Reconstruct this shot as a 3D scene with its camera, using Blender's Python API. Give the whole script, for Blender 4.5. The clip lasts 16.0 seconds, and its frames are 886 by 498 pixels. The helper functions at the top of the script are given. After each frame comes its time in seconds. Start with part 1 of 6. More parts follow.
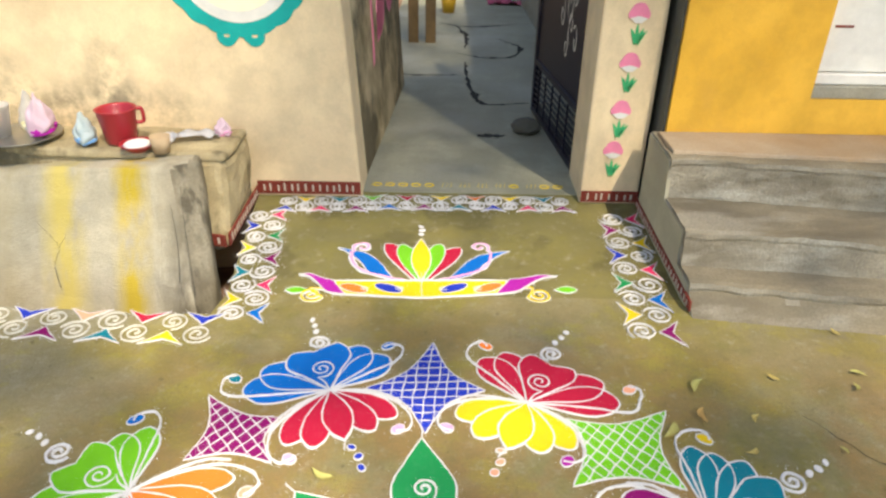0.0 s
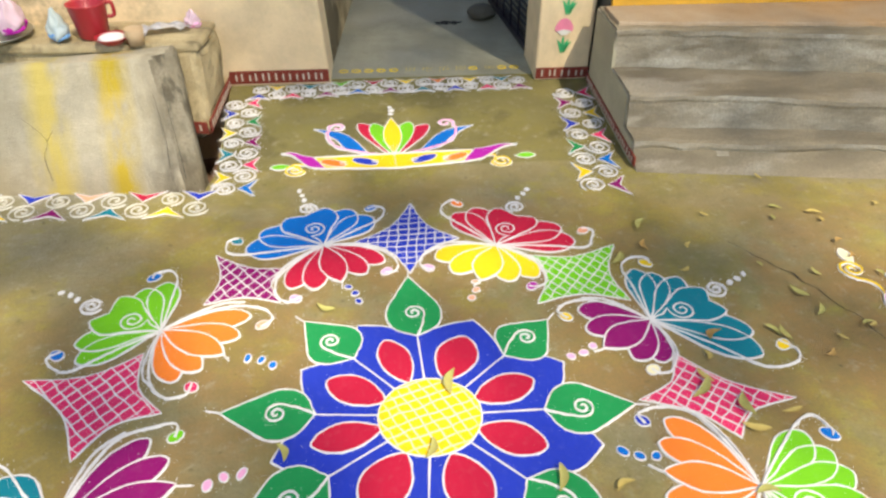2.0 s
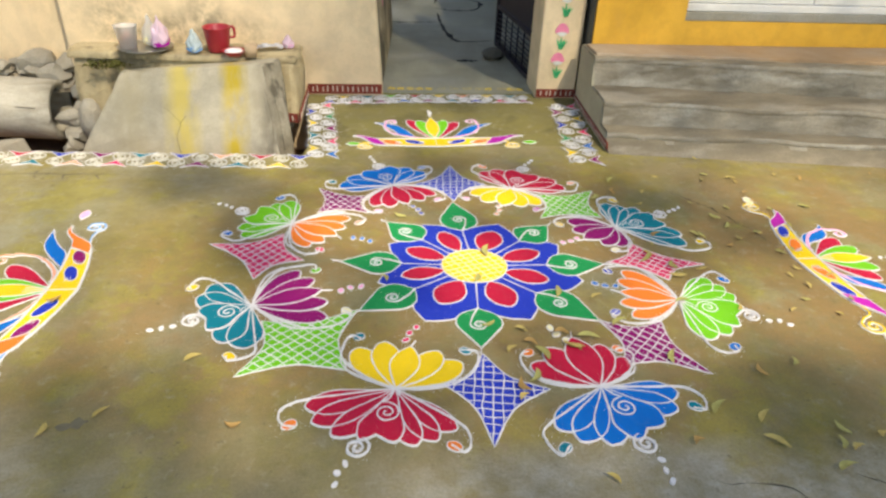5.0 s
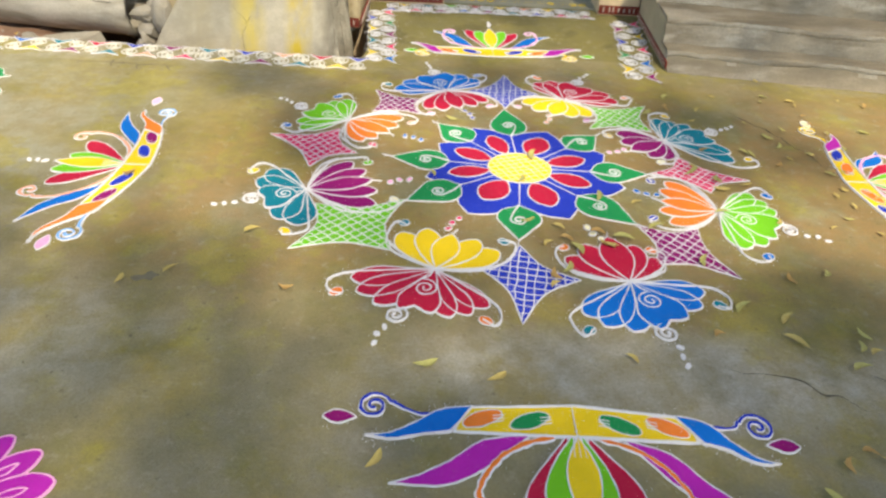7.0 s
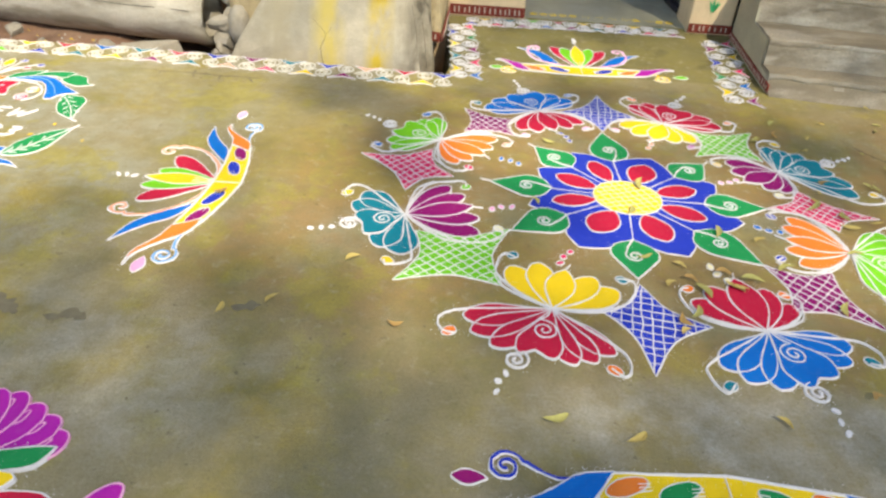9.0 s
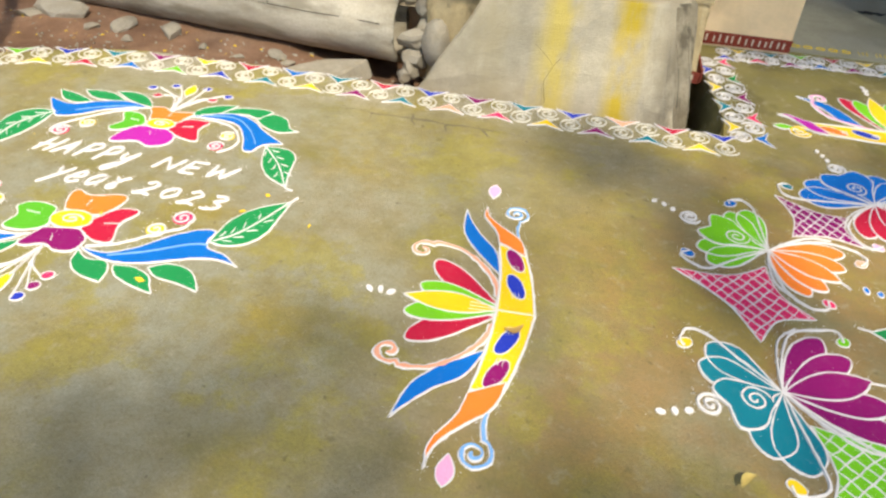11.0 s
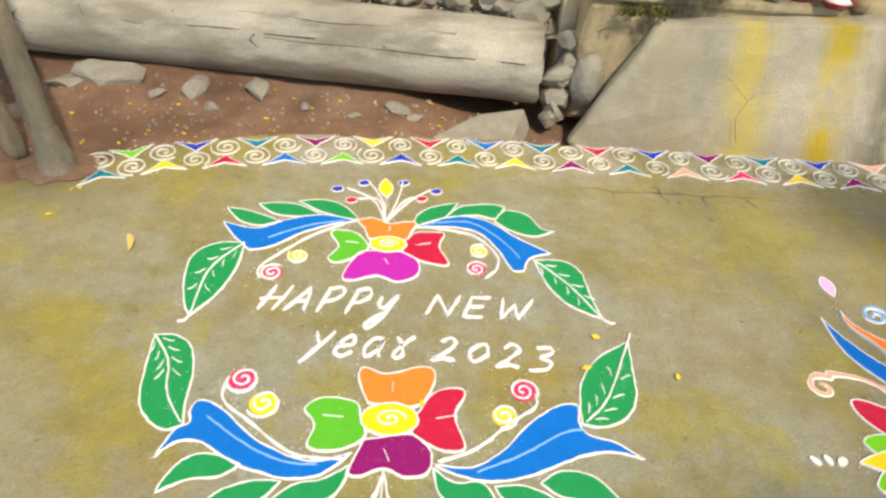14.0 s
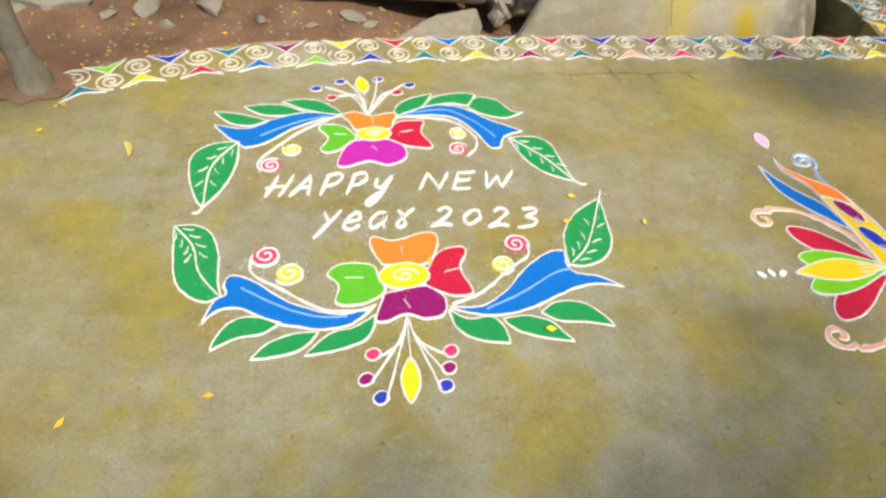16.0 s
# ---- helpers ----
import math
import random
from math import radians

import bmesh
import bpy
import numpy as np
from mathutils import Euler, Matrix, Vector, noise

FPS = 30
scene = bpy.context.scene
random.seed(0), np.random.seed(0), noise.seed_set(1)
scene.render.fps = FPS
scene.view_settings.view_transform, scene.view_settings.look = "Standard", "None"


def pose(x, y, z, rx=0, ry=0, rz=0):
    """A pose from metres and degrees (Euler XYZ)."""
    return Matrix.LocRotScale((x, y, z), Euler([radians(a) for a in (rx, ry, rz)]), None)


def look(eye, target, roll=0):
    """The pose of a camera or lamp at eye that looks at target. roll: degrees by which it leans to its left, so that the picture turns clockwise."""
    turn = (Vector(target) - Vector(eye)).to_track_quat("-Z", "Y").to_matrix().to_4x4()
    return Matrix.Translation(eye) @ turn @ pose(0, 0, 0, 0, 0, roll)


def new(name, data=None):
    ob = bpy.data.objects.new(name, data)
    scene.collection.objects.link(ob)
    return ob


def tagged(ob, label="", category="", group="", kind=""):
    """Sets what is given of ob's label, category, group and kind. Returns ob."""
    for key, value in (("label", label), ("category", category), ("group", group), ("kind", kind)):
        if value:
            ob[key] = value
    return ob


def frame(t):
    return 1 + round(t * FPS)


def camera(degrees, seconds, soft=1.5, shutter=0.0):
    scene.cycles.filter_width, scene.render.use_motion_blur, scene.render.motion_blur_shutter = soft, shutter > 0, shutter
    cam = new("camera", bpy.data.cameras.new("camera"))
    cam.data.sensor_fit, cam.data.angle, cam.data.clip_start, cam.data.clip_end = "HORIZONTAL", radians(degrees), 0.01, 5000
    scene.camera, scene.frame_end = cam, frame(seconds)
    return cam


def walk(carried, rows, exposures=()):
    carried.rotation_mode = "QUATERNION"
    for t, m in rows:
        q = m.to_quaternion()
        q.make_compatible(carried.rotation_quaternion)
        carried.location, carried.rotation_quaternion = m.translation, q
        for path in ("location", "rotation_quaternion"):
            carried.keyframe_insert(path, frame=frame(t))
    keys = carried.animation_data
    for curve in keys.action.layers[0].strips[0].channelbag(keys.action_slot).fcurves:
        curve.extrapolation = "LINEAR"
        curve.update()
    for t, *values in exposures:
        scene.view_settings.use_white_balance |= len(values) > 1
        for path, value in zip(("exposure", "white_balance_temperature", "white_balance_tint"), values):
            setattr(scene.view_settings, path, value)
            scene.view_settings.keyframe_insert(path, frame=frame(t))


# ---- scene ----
cam = camera(67.1, 16.0, 2.5)
METRES, EYE, TILT, LEAN, TURN = 6.173, 1.5, 0.0, 0.0, 0.0
ROWS = [
    (0.0, 0.0, 0.0, 0.0, 0.46, -29.09, -0.83),
    (0.5, 0.0033, -0.0044, -0.0008, -3.82, -30.53, -2.27),
    (1.0, 0.0021, -0.0087, -0.0002, -1.91, -31.15, -2.05),
    (1.5, 0.0037, -0.0216, -0.0043, -0.73, -33.58, -1.41),
    (2.0, -0.0107, -0.0572, 0.0003, -4.19, -36.65, -0.01),
    (2.5, -0.0368, -0.1193, 0.0196, -4.77, -38.46, 3.97),
    (3.0, -0.0484, -0.1628, 0.0186, -7.1, -36.21, 1.08),
    (3.5, -0.0559, -0.1948, 0.0203, -7.65, -35.01, 0.04),
    (4.0, -0.0708, -0.2257, 0.0165, -7.9, -33.12, -1.61),
    (6.5, -0.0498, -0.289, 0.0093, 1.32, -29.88, -2.01),
    (7.0, -0.0581, -0.2966, 0.0026, 1.53, -36.5, -2.46),
    (7.5, -0.0595, -0.2993, -0.0006, -1.76, -41.33, -4.17),
    (8.0, -0.0569, -0.2967, 0.0013, -2.53, -39.55, -3.76),
    (8.5, -0.0613, -0.2846, -0.0018, 3.03, -38.91, -4.29),
    (9.0, -0.1074, -0.2679, -0.004, 4.83, -35.88, -2.54),
    (9.5, -0.1526, -0.2483, -0.004, 8.3, -38.33, -4.17),
    (10.0, -0.1929, -0.2095, -0.0076, 11.4, -38.75, -3.43),
    (12.5, -0.4212, -0.0667, -0.0068, 5.06, -39.01, -2.17),
    (13.0, -0.4618, -0.0656, 0.0009, -6.03, -38.52, -5.24),
    (13.5, -0.4916, -0.0537, -0.0018, -1.63, -39.25, -5.78),
    (14.0, -0.5199, -0.0351, -0.0034, 0.44, -40.87, -2.86),
    (14.5, -0.5477, -0.025, -0.0025, -2.17, -43.88, -2.59),
    (15.0, -0.5706, -0.0311, -0.0019, -7.67, -49.67, -2.54),
    (15.5, -0.5697, -0.0482, -0.0007, -8.63, -48.29, -2.63),
    (16.0, -0.5516, -0.0802, -0.0026, -7.04, -46.2, -2.99),
]
walk(cam, [(t, pose(0, 0, EYE, TILT, LEAN, TURN) @ pose(METRES * x, METRES * y, METRES * z, 90 + pitch, roll, yaw)) for t, x, y, z, yaw, pitch, roll in ROWS],
     exposures=[(0.0, 0.95, 7000, 10), (1.5, 0.88, 7000, 10), (4.0, 0.7, 7000, 10), (6.5, 0.7, 7000, 10), (7.5, 0.88, 7000, 10), (10.0, 0.82, 7000, 10), (12.5, 0.6, 7000, 10), (16.0, 0.56, 7000, 10)])

# ---- world, sun, light ----
SUN_EL, SUN_AZ = 52.0, 152.0        # sun height; bearing clockwise from +y
world = bpy.data.worlds.new("sky")
scene.world = world
world.use_nodes = True
wn = world.node_tree
sky = wn.nodes.new("ShaderNodeTexSky")
sky.sky_type = "NISHITA"
sky.sun_disc = False
sky.sun_elevation, sky.sun_rotation = radians(SUN_EL), radians(SUN_AZ)
wn.links.new(sky.outputs[0], wn.nodes["Background"].inputs[0])
wn.nodes["Background"].inputs[1].default_value = 0.15
sun_dir = Vector((math.sin(radians(SUN_AZ)) * math.cos(radians(SUN_EL)), math.cos(radians(SUN_AZ)) * math.cos(radians(SUN_EL)), math.sin(radians(SUN_EL))))
sun = new("sun", bpy.data.lights.new("sun", "SUN"))
sun.data.energy, sun.data.angle, sun.data.color = 3.6, radians(1.1), (1.0, 0.92, 0.78)
sun.matrix_world = look(sun_dir * 20, (0, 0, 0))


# ---- materials ----
def nodes_of(name, rough=0.8):
    m = bpy.data.materials.new(name)
    m.use_nodes = True
    nt = m.node_tree
    b = nt.nodes["Principled BSDF"]
    b.inputs["Roughness"].default_value = rough
    b.inputs["Specular IOR Level"].default_value = 0.25
    co = nt.nodes.new("ShaderNodeTexCoord")
    return m, nt, b, co


def noise_fac(nt, co, scale, detail=5, lo=0.35, hi=0.65, rough=0.6, space="Object", stretch=None):
    n = nt.nodes.new("ShaderNodeTexNoise")
    n.inputs["Scale"].default_value, n.inputs["Detail"].default_value, n.inputs["Roughness"].default_value = scale, detail, rough
    if stretch:
        mp = nt.nodes.new("ShaderNodeMapping")
        mp.inputs["Scale"].default_value = stretch
        nt.links.new(co.outputs[space], mp.inputs[0])
        nt.links.new(mp.outputs[0], n.inputs["Vector"])
    else:
        nt.links.new(co.outputs[space], n.inputs["Vector"])
    r = nt.nodes.new("ShaderNodeMapRange")
    r.inputs["From Min"].default_value, r.inputs["From Max"].default_value = lo, hi
    nt.links.new(n.outputs["Fac"], r.inputs["Value"])
    return r.outputs[0], n.outputs["Fac"]


def mix(nt, fac, a, b, kind="MIX"):
    n = nt.nodes.new("ShaderNodeMix")
    n.data_type, n.blend_type = "RGBA", kind
    for sock, v in ((n.inputs[0], fac), (n.inputs[6], a), (n.inputs[7], b)):
        if isinstance(v, bpy.types.NodeSocket):
            nt.links.new(v, sock)
        elif isinstance(v, (int, float)):
            sock.default_value = v
        else:
            sock.default_value = (*v, 1)
    return n.outputs[2]


def times(nt, a, k):
    n = nt.nodes.new("ShaderNodeMath")
    n.operation = "MULTIPLY"
    nt.links.new(a, n.inputs[0])
    if isinstance(k, bpy.types.NodeSocket):
        nt.links.new(k, n.inputs[1])
    else:
        n.inputs[1].default_value = k
    return n.outputs[0]


def bump(nt, b, height, strength=0.4, dist=0.01):
    n = nt.nodes.new("ShaderNodeBump")
    n.inputs["Strength"].default_value, n.inputs["Distance"].default_value = strength, dist
    nt.links.new(height, n.inputs["Height"])
    nt.links.new(n.outputs[0], b.inputs["Normal"])


def surface(name, base, blotch, stain=None, grain=160, big=2.2, mid=9, rough=0.85, relief=0.3, speck=0.25, space="Object", stain_scale=1.1, stain_lo=0.5, stain_hi=0.68, stretch=None):
    """Mineral surface: base colour with blotches, stains, fine grain and relief."""
    m, nt, b, co = nodes_of(name, rough)
    f1, _ = noise_fac(nt, co, big, 6, 0.38, 0.62, space=space, stretch=stretch)
    f2, r2 = noise_fac(nt, co, mid, 6, 0.42, 0.62, space=space, stretch=stretch)
    f3, r3 = noise_fac(nt, co, grain, 3, 0.35, 0.7, space=space)
    c = mix(nt, f1, base, blotch)
    c = mix(nt, times(nt, f2, 0.45), c, [v * 0.72 for v in base])
    if stain:
        f4, _ = noise_fac(nt, co, stain_scale, 5, stain_lo, stain_hi, space=space, stretch=stretch)
        c = mix(nt, times(nt, f4, 0.85), c, stain)
    c = mix(nt, times(nt, f3, speck), c, [v * 0.45 for v in base])
    nt.links.new(c, b.inputs["Base Color"])
    h = mix(nt, 0.6, r2, r3)
    bump(nt, b, h, relief, 0.012)
    return m


def powder(name, col, patch=0.25):
    """Coloured chalk powder strewn on concrete: grainy, a little uneven."""
    m, nt, b, co = nodes_of(name, 0.95)
    b.inputs["Specular IOR Level"].default_value = 0.1
    f1, _ = noise_fac(nt, co, 14, 5, 0.35, 0.7)
    f2, r2 = noise_fac(nt, co, 260, 2, 0.5, 0.75)
    f3, r3 = noise_fac(nt, co, 55, 4, 0.55, 0.75, stretch=(1, 0.3, 1))
    c = mix(nt, times(nt, f1, patch), col, [v * 0.72 for v in col])
    c = mix(nt, times(nt, f3, 0.2), c, [min(1, v * 0.85 + 0.05) for v in col])
    c = mix(nt, times(nt, f2, 0.3), c, [v * 0.6 for v in col])
    f4, _ = noise_fac(nt, co, 130, 4, 0.6, 0.72, 0.7)
    c = mix(nt, times(nt, f4, 0.4), c, [v * 0.4 + 0.09 for v in col])
    f5, _ = noise_fac(nt, co, 34, 4, 0.56, 0.72)
    c = mix(nt, times(nt, f5, 0.12), c, [v * 0.7 + 0.12 for v in col])
    nt.links.new(c, b.inputs["Base Color"])
    bump(nt, b, r2, 0.5, 0.005)
    return m


def plain(name, col, rough=0.6, metal=0.0, vary=0.25, scale=20):
    m, nt, b, co = nodes_of(name, rough)
    b.inputs["Metallic"].default_value = metal
    f1, r1 = noise_fac(nt, co, scale, 5, 0.35, 0.7)
    f2, r2 = noise_fac(nt, co, scale * 9, 3, 0.4, 0.75)
    c = mix(nt, times(nt, f1, vary), col, [v * 0.5 for v in col])
    c = mix(nt, times(nt, f2, vary * 0.6), c, [min(1, v * 1.35 + 0.01) for v in col])
    nt.links.new(c, b.inputs["Base Color"])
    bump(nt, b, r2, 0.15, 0.004)
    return m


def yard_concrete(name="mossy_concrete", green=0.0):
    """Old concrete: grey where bare, ochre and olive where algae grow, pitted and dusty."""
    m, nt, b, co = nodes_of(name, 0.88)
    f_och, _ = noise_fac(nt, co, 1.7, 8, 0.45, 0.6, 0.62)
    f_oli, _ = noise_fac(nt, co, 3.1, 8, 0.5, 0.66, 0.66)
    f_gry, _ = noise_fac(nt, co, 1.1, 7, 0.52, 0.62, 0.6, stretch=(0.8, 1.3, 1))
    f_mid, r_mid = noise_fac(nt, co, 11, 8, 0.4, 0.68, 0.7)
    f_fine, r_fine = noise_fac(nt, co, 95, 5, 0.38, 0.68, 0.75)
    f_dark, r_dark = noise_fac(nt, co, 30, 3, 0.66, 0.74)
    c = mix(nt, f_och, (0.285, 0.245, 0.125), (0.33, 0.26, 0.06))
    c = mix(nt, times(nt, f_oli, 0.7), c, (0.205, 0.19, 0.04))
    c = mix(nt, times(nt, f_gry, 0.7), c, (0.31, 0.28, 0.2))

    def worn(c, zones):
        """Uneven fields of another tint: middle, half axes, colour and amount of each."""
        for cx, cy, rx, ry, tint, amount in zones:
            mp = nt.nodes.new("ShaderNodeMapping")
            mp.inputs["Location"].default_value = (-cx / rx, -cy / ry, 0)
            mp.inputs["Scale"].default_value = (1 / rx, 1 / ry, 0)
            nt.links.new(co.outputs["Object"], mp.inputs[0])
            ln = nt.nodes.new("ShaderNodeVectorMath")
            ln.operation = "LENGTH"
            nt.links.new(mp.outputs[0], ln.inputs[0])
            mr = nt.nodes.new("ShaderNodeMapRange")
            mr.inputs["From Min"].default_value, mr.inputs["From Max"].default_value = 1.1, 0.55
            nt.links.new(ln.outputs["Value"], mr.inputs["Value"])
            f_zone, _ = noise_fac(nt, co, 2.3, 7, 0.41, 0.56, 0.65)
            c = mix(nt, times(nt, times(nt, f_zone, mr.outputs[0]), amount), c, tint)
        return c

    brown, grey, pale = (0.31, 0.19, 0.07), (0.33, 0.33, 0.25), (0.41, 0.385, 0.31)
    c = worn(c, ((1.9, 0.85, 1.35, 1.05, brown, 0.95), (-1.35, 0.55, 0.85, 0.8, brown, 0.7), (0.0, 0.9, 1.6, 1.4, brown, 0.85), (-3.2, 0.95, 1.6, 1.3, grey, 0.95), (-2.8, 2.1, 2.1, 0.2, pale, 0.8)))
    f_alg, _ = noise_fac(nt, co, 2.1, 9, 0.52, 0.585, 0.68)
    c = mix(nt, times(nt, f_alg, 0.68), c, (0.34, 0.295, 0.05))
    c = worn(c, ((0.2, -1.0, 2.2, 0.8, (0.27, 0.25, 0.19), 0.8), (0.35, -0.38, 1.1, 0.22, pale, 1.0), (-2.0, -0.35, 1.0, 0.45, pale, 0.75), (2.1, 0.95, 1.6, 1.3, brown, 0.75), (0.0, 0.95, 1.4, 1.2, brown, 0.5)))
    c = mix(nt, green, c, (0.2, 0.175, 0.05))
    f_wet, _ = noise_fac(nt, co, 2.6, 6, 0.5, 0.56, 0.55)
    c = mix(nt, times(nt, f_wet, green * 0.8), c, (0.1, 0.085, 0.03))
    c = mix(nt, times(nt, f_mid, 0.55), c, (0.19, 0.16, 0.066))
    f_pale, _ = noise_fac(nt, co, 19, 6, 0.56, 0.7, 0.7)
    c = mix(nt, times(nt, f_pale, 0.45), c, (0.42, 0.38, 0.28))
    c = mix(nt, times(nt, f_fine, 0.45), c, (0.162, 0.14, 0.062))
    c = mix(nt, times(nt, f_dark, 0.55), c, (0.075, 0.065, 0.035))
    f_spot, _ = noise_fac(nt, co, 10, 5, 0.64, 0.72, 0.7)
    c = mix(nt, times(nt, f_spot, 0.45), c, (0.1, 0.085, 0.04))
    nt.links.new(c, b.inputs["Base Color"])
    bump(nt, b, mix(nt, 0.5, r_mid, r_fine), 0.85, 0.014)
    return m


CONCRETE = yard_concrete()
ALGAE = yard_concrete("algae_concrete", 0.75)
CREAM = surface("cream_wall_paint", (0.8, 0.64, 0.4), (0.76, 0.59, 0.36), (0.5, 0.42, 0.28), grain=90, relief=0.15, speck=0.12, stain_scale=1.6, stain_lo=0.58, stain_hi=0.74, stretch=(1.3, 1, 0.8))
YELLOW_WALL = surface("yellow_wall_paint", (0.74, 0.42, 0.055), (0.68, 0.37, 0.04), (0.6, 0.36, 0.1), grain=90, relief=0.12, speck=0.08, stain_lo=0.6, stain_hi=0.8)
GREY = surface("weathered_grey_concrete", (0.34, 0.32, 0.25), (0.25, 0.23, 0.17), (0.42, 0.41, 0.36), grain=110, relief=0.5, speck=0.4)
STEP = surface("stained_step_concrete", (0.29, 0.245, 0.165), (0.18, 0.15, 0.1), (0.38, 0.34, 0.26), grain=110, big=5, mid=18, relief=0.8, speck=0.5, stretch=(0.45, 1.3, 1.3), stain_scale=3.2, stain_lo=0.53, stain_hi=0.64)
RISER = surface("limewashed_riser", (0.36, 0.32, 0.24), (0.19, 0.16, 0.11), (0.47, 0.44, 0.36), grain=110, big=6, mid=22, relief=1.0, speck=0.5, stretch=(0.45, 1.3, 1.5), stain_scale=5.0, stain_lo=0.48, stain_hi=0.64)
SLAB = surface("pale_concrete", (0.5, 0.46, 0.33), (0.42, 0.39, 0.27), (0.36, 0.33, 0.24), grain=110, relief=0.4, speck=0.25)
BENCH = surface("limewashed_masonry", (0.56, 0.46, 0.27), (0.36, 0.29, 0.16), (0.13, 0.105, 0.06), grain=110, relief=1.0, speck=0.4, big=5, mid=16, stain_scale=4.2, stain_lo=0.52, stain_hi=0.62, stretch=(1.2, 1.2, 0.6))
EARTH = surface("red_earth", (0.29, 0.17, 0.105), (0.16, 0.09, 0.055), (0.4, 0.27, 0.18), grain=70, big=3, mid=14, relief=0.9, speck=0.45)
FLOOR = surface("damp_grey_floor", (0.37, 0.36, 0.26), (0.24, 0.235, 0.165), (0.45, 0.44, 0.36), grain=90, relief=0.4, speck=0.35, rough=0.6)


# ---- building helpers ----
def part(name, bm, material, parent=None, label=""):
    me = bpy.data.meshes.new(name)
    bm.to_mesh(me)
    bm.free()
    me.materials.append(material)
    ob = new(name, me)
    ob.parent = parent
    if label:
        ob["label"] = label
    return ob


def thing(name, label, category, group="", at=(0, 0, 0), turn=0.0, kind=""):
    ob = new(name)
    ob.matrix_world = pose(*at, 0, 0, turn)
    ob.empty_display_size = 0.1
    return tagged(ob, label, category, group, kind)


def shade_smooth(bm):
    for f in bm.faces:
        f.smooth = True
    return bm


def hull_box(corners_low, corners_high, bevel=0.02, rough=0.0, cuts=0, seed=0):
    """A block between two outlines of as many corners, with worn edges."""
    bm = bmesh.new()
    a = [bm.verts.new(p) for p in corners_low]
    b = [bm.verts.new(p) for p in corners_high]
    bm.faces.new(a[::-1])
    bm.faces.new(b)
    for i in range(len(a)):
        j = (i + 1) % len(a)
        bm.faces.new((a[i], a[j], b[j], b[i]))
    if bevel:
        bmesh.ops.bevel(bm, geom=bm.edges[:], offset=bevel, segments=2, affect="EDGES", profile=0.5)
    if cuts:
        bmesh.ops.subdivide_edges(bm, edges=[e for e in bm.edges if e.calc_length() > 0.06], cuts=cuts, use_grid_fill=True)
    if rough:
        for v in bm.verts:
            n = noise.noise_vector(v.co * 5 + Vector((seed, 0, 0))) * rough + noise.noise_vector(v.co * 17 + Vector((seed, 3, 0))) * rough * 0.5
            v.co += n
    bmesh.ops.recalc_face_normals(bm, faces=bm.faces[:])
    return bm


def box(x0, y0, z0, x1, y1, z1, bevel=0.01, rough=0.0, cuts=0, seed=0):
    q = ((x0, y0), (x1, y0), (x1, y1), (x0, y1))
    return hull_box([(x, y, z0) for x, y in q], [(x, y, z1) for x, y in q], bevel, rough, cuts, seed)


# ---- ground ----
def noisy_grid(x0, y0, x1, y1, step, height):
    bm = bmesh.new()
    nx, ny = max(1, round((x1 - x0) / step)), max(1, round((y1 - y0) / step))
    rows = []
    for j in range(ny + 1):
        rows.append([])
        for i in range(nx + 1):
            x, y = x0 + (x1 - x0) * i / nx, y0 + (y1 - y0) * j / ny
            rows[-1].append(bm.verts.new((x, y, height(x, y))))
    for j in range(ny):
        for i in range(nx):
            bm.faces.new((rows[j][i], rows[j][i + 1], rows[j + 1][i + 1], rows[j + 1][i]))
    return shade_smooth(bm)


def earth_height(x, y):
    d = noise.noise(Vector((x * 1.6, y * 1.6, 0))) * 0.05 + noise.noise(Vector((x * 7, y * 7, 3))) * 0.015
    west = min(1, max(0, (-4.2 - x) / 0.8))
    return -0.27 - 0.13 * min(1, max(0, (x + 3.35) / 0.5)) + d + west * 0.2 * min(1, max(0, (2.6 - y) / 0.7)) + 0.05 * max(0, min(1, (-3.2 - x)))


tagged(part("ground", noisy_grid(-9, 1.2, -0.6, 3.4, 0.06, earth_height), EARTH), "bare reddish earth beside the concrete yard, strewn with petals", "ground", kind="structure")
tagged(part("ground", noisy_grid(-90, -90, 90, 90, 30, lambda x, y: -0.45), EARTH), "bare earth reaching far round the yard", "ground", kind="structure")


def apron():
    """Concrete yard: flat top with a broken rim along the gully."""
    rim = []
    for i in range(121):
        x = -4.75 + 3.85 * i / 120
        s = min(1, (x + 4.75) / 1.1)
        y = 1.74 + 0.45 * math.sin(s * math.pi / 2) - 0.03 * max(0, x + 2.6) + 0.012 * noise.noise(Vector((x * 9, 0, 0))) + 0.02 * noise.noise(Vector((x * 3, 5, 0)))
        rim.append((x, y))
    ring = [(-60, -60), (60, -60), (60, 2.3), (1.1, 2.3), (0.985, 2.3), (-0.88, 2.3), (-0.9, 2.16)] + rim[::-1] + [(-5.1, 1.25), (-5.6, 0.7), (-60, 0.4)]
    bm = bmesh.new()
    top = [bm.verts.new((x, y, 0)) for x, y in ring]
    low = [bm.verts.new((x, y, -0.5)) for x, y in ring]
    bm.faces.new(top)
    for i in range(len(ring)):
        j = (i + 1) % len(ring)
        bm.faces.new((top[j], top[i], low[i], low[j]))
    bmesh.ops.recalc_face_normals(bm, faces=bm.faces[:])
    return bm


tagged(part("pavement", apron(), CONCRETE), "mossy yellowish concrete yard with a broken rim", "pavement", kind="structure")
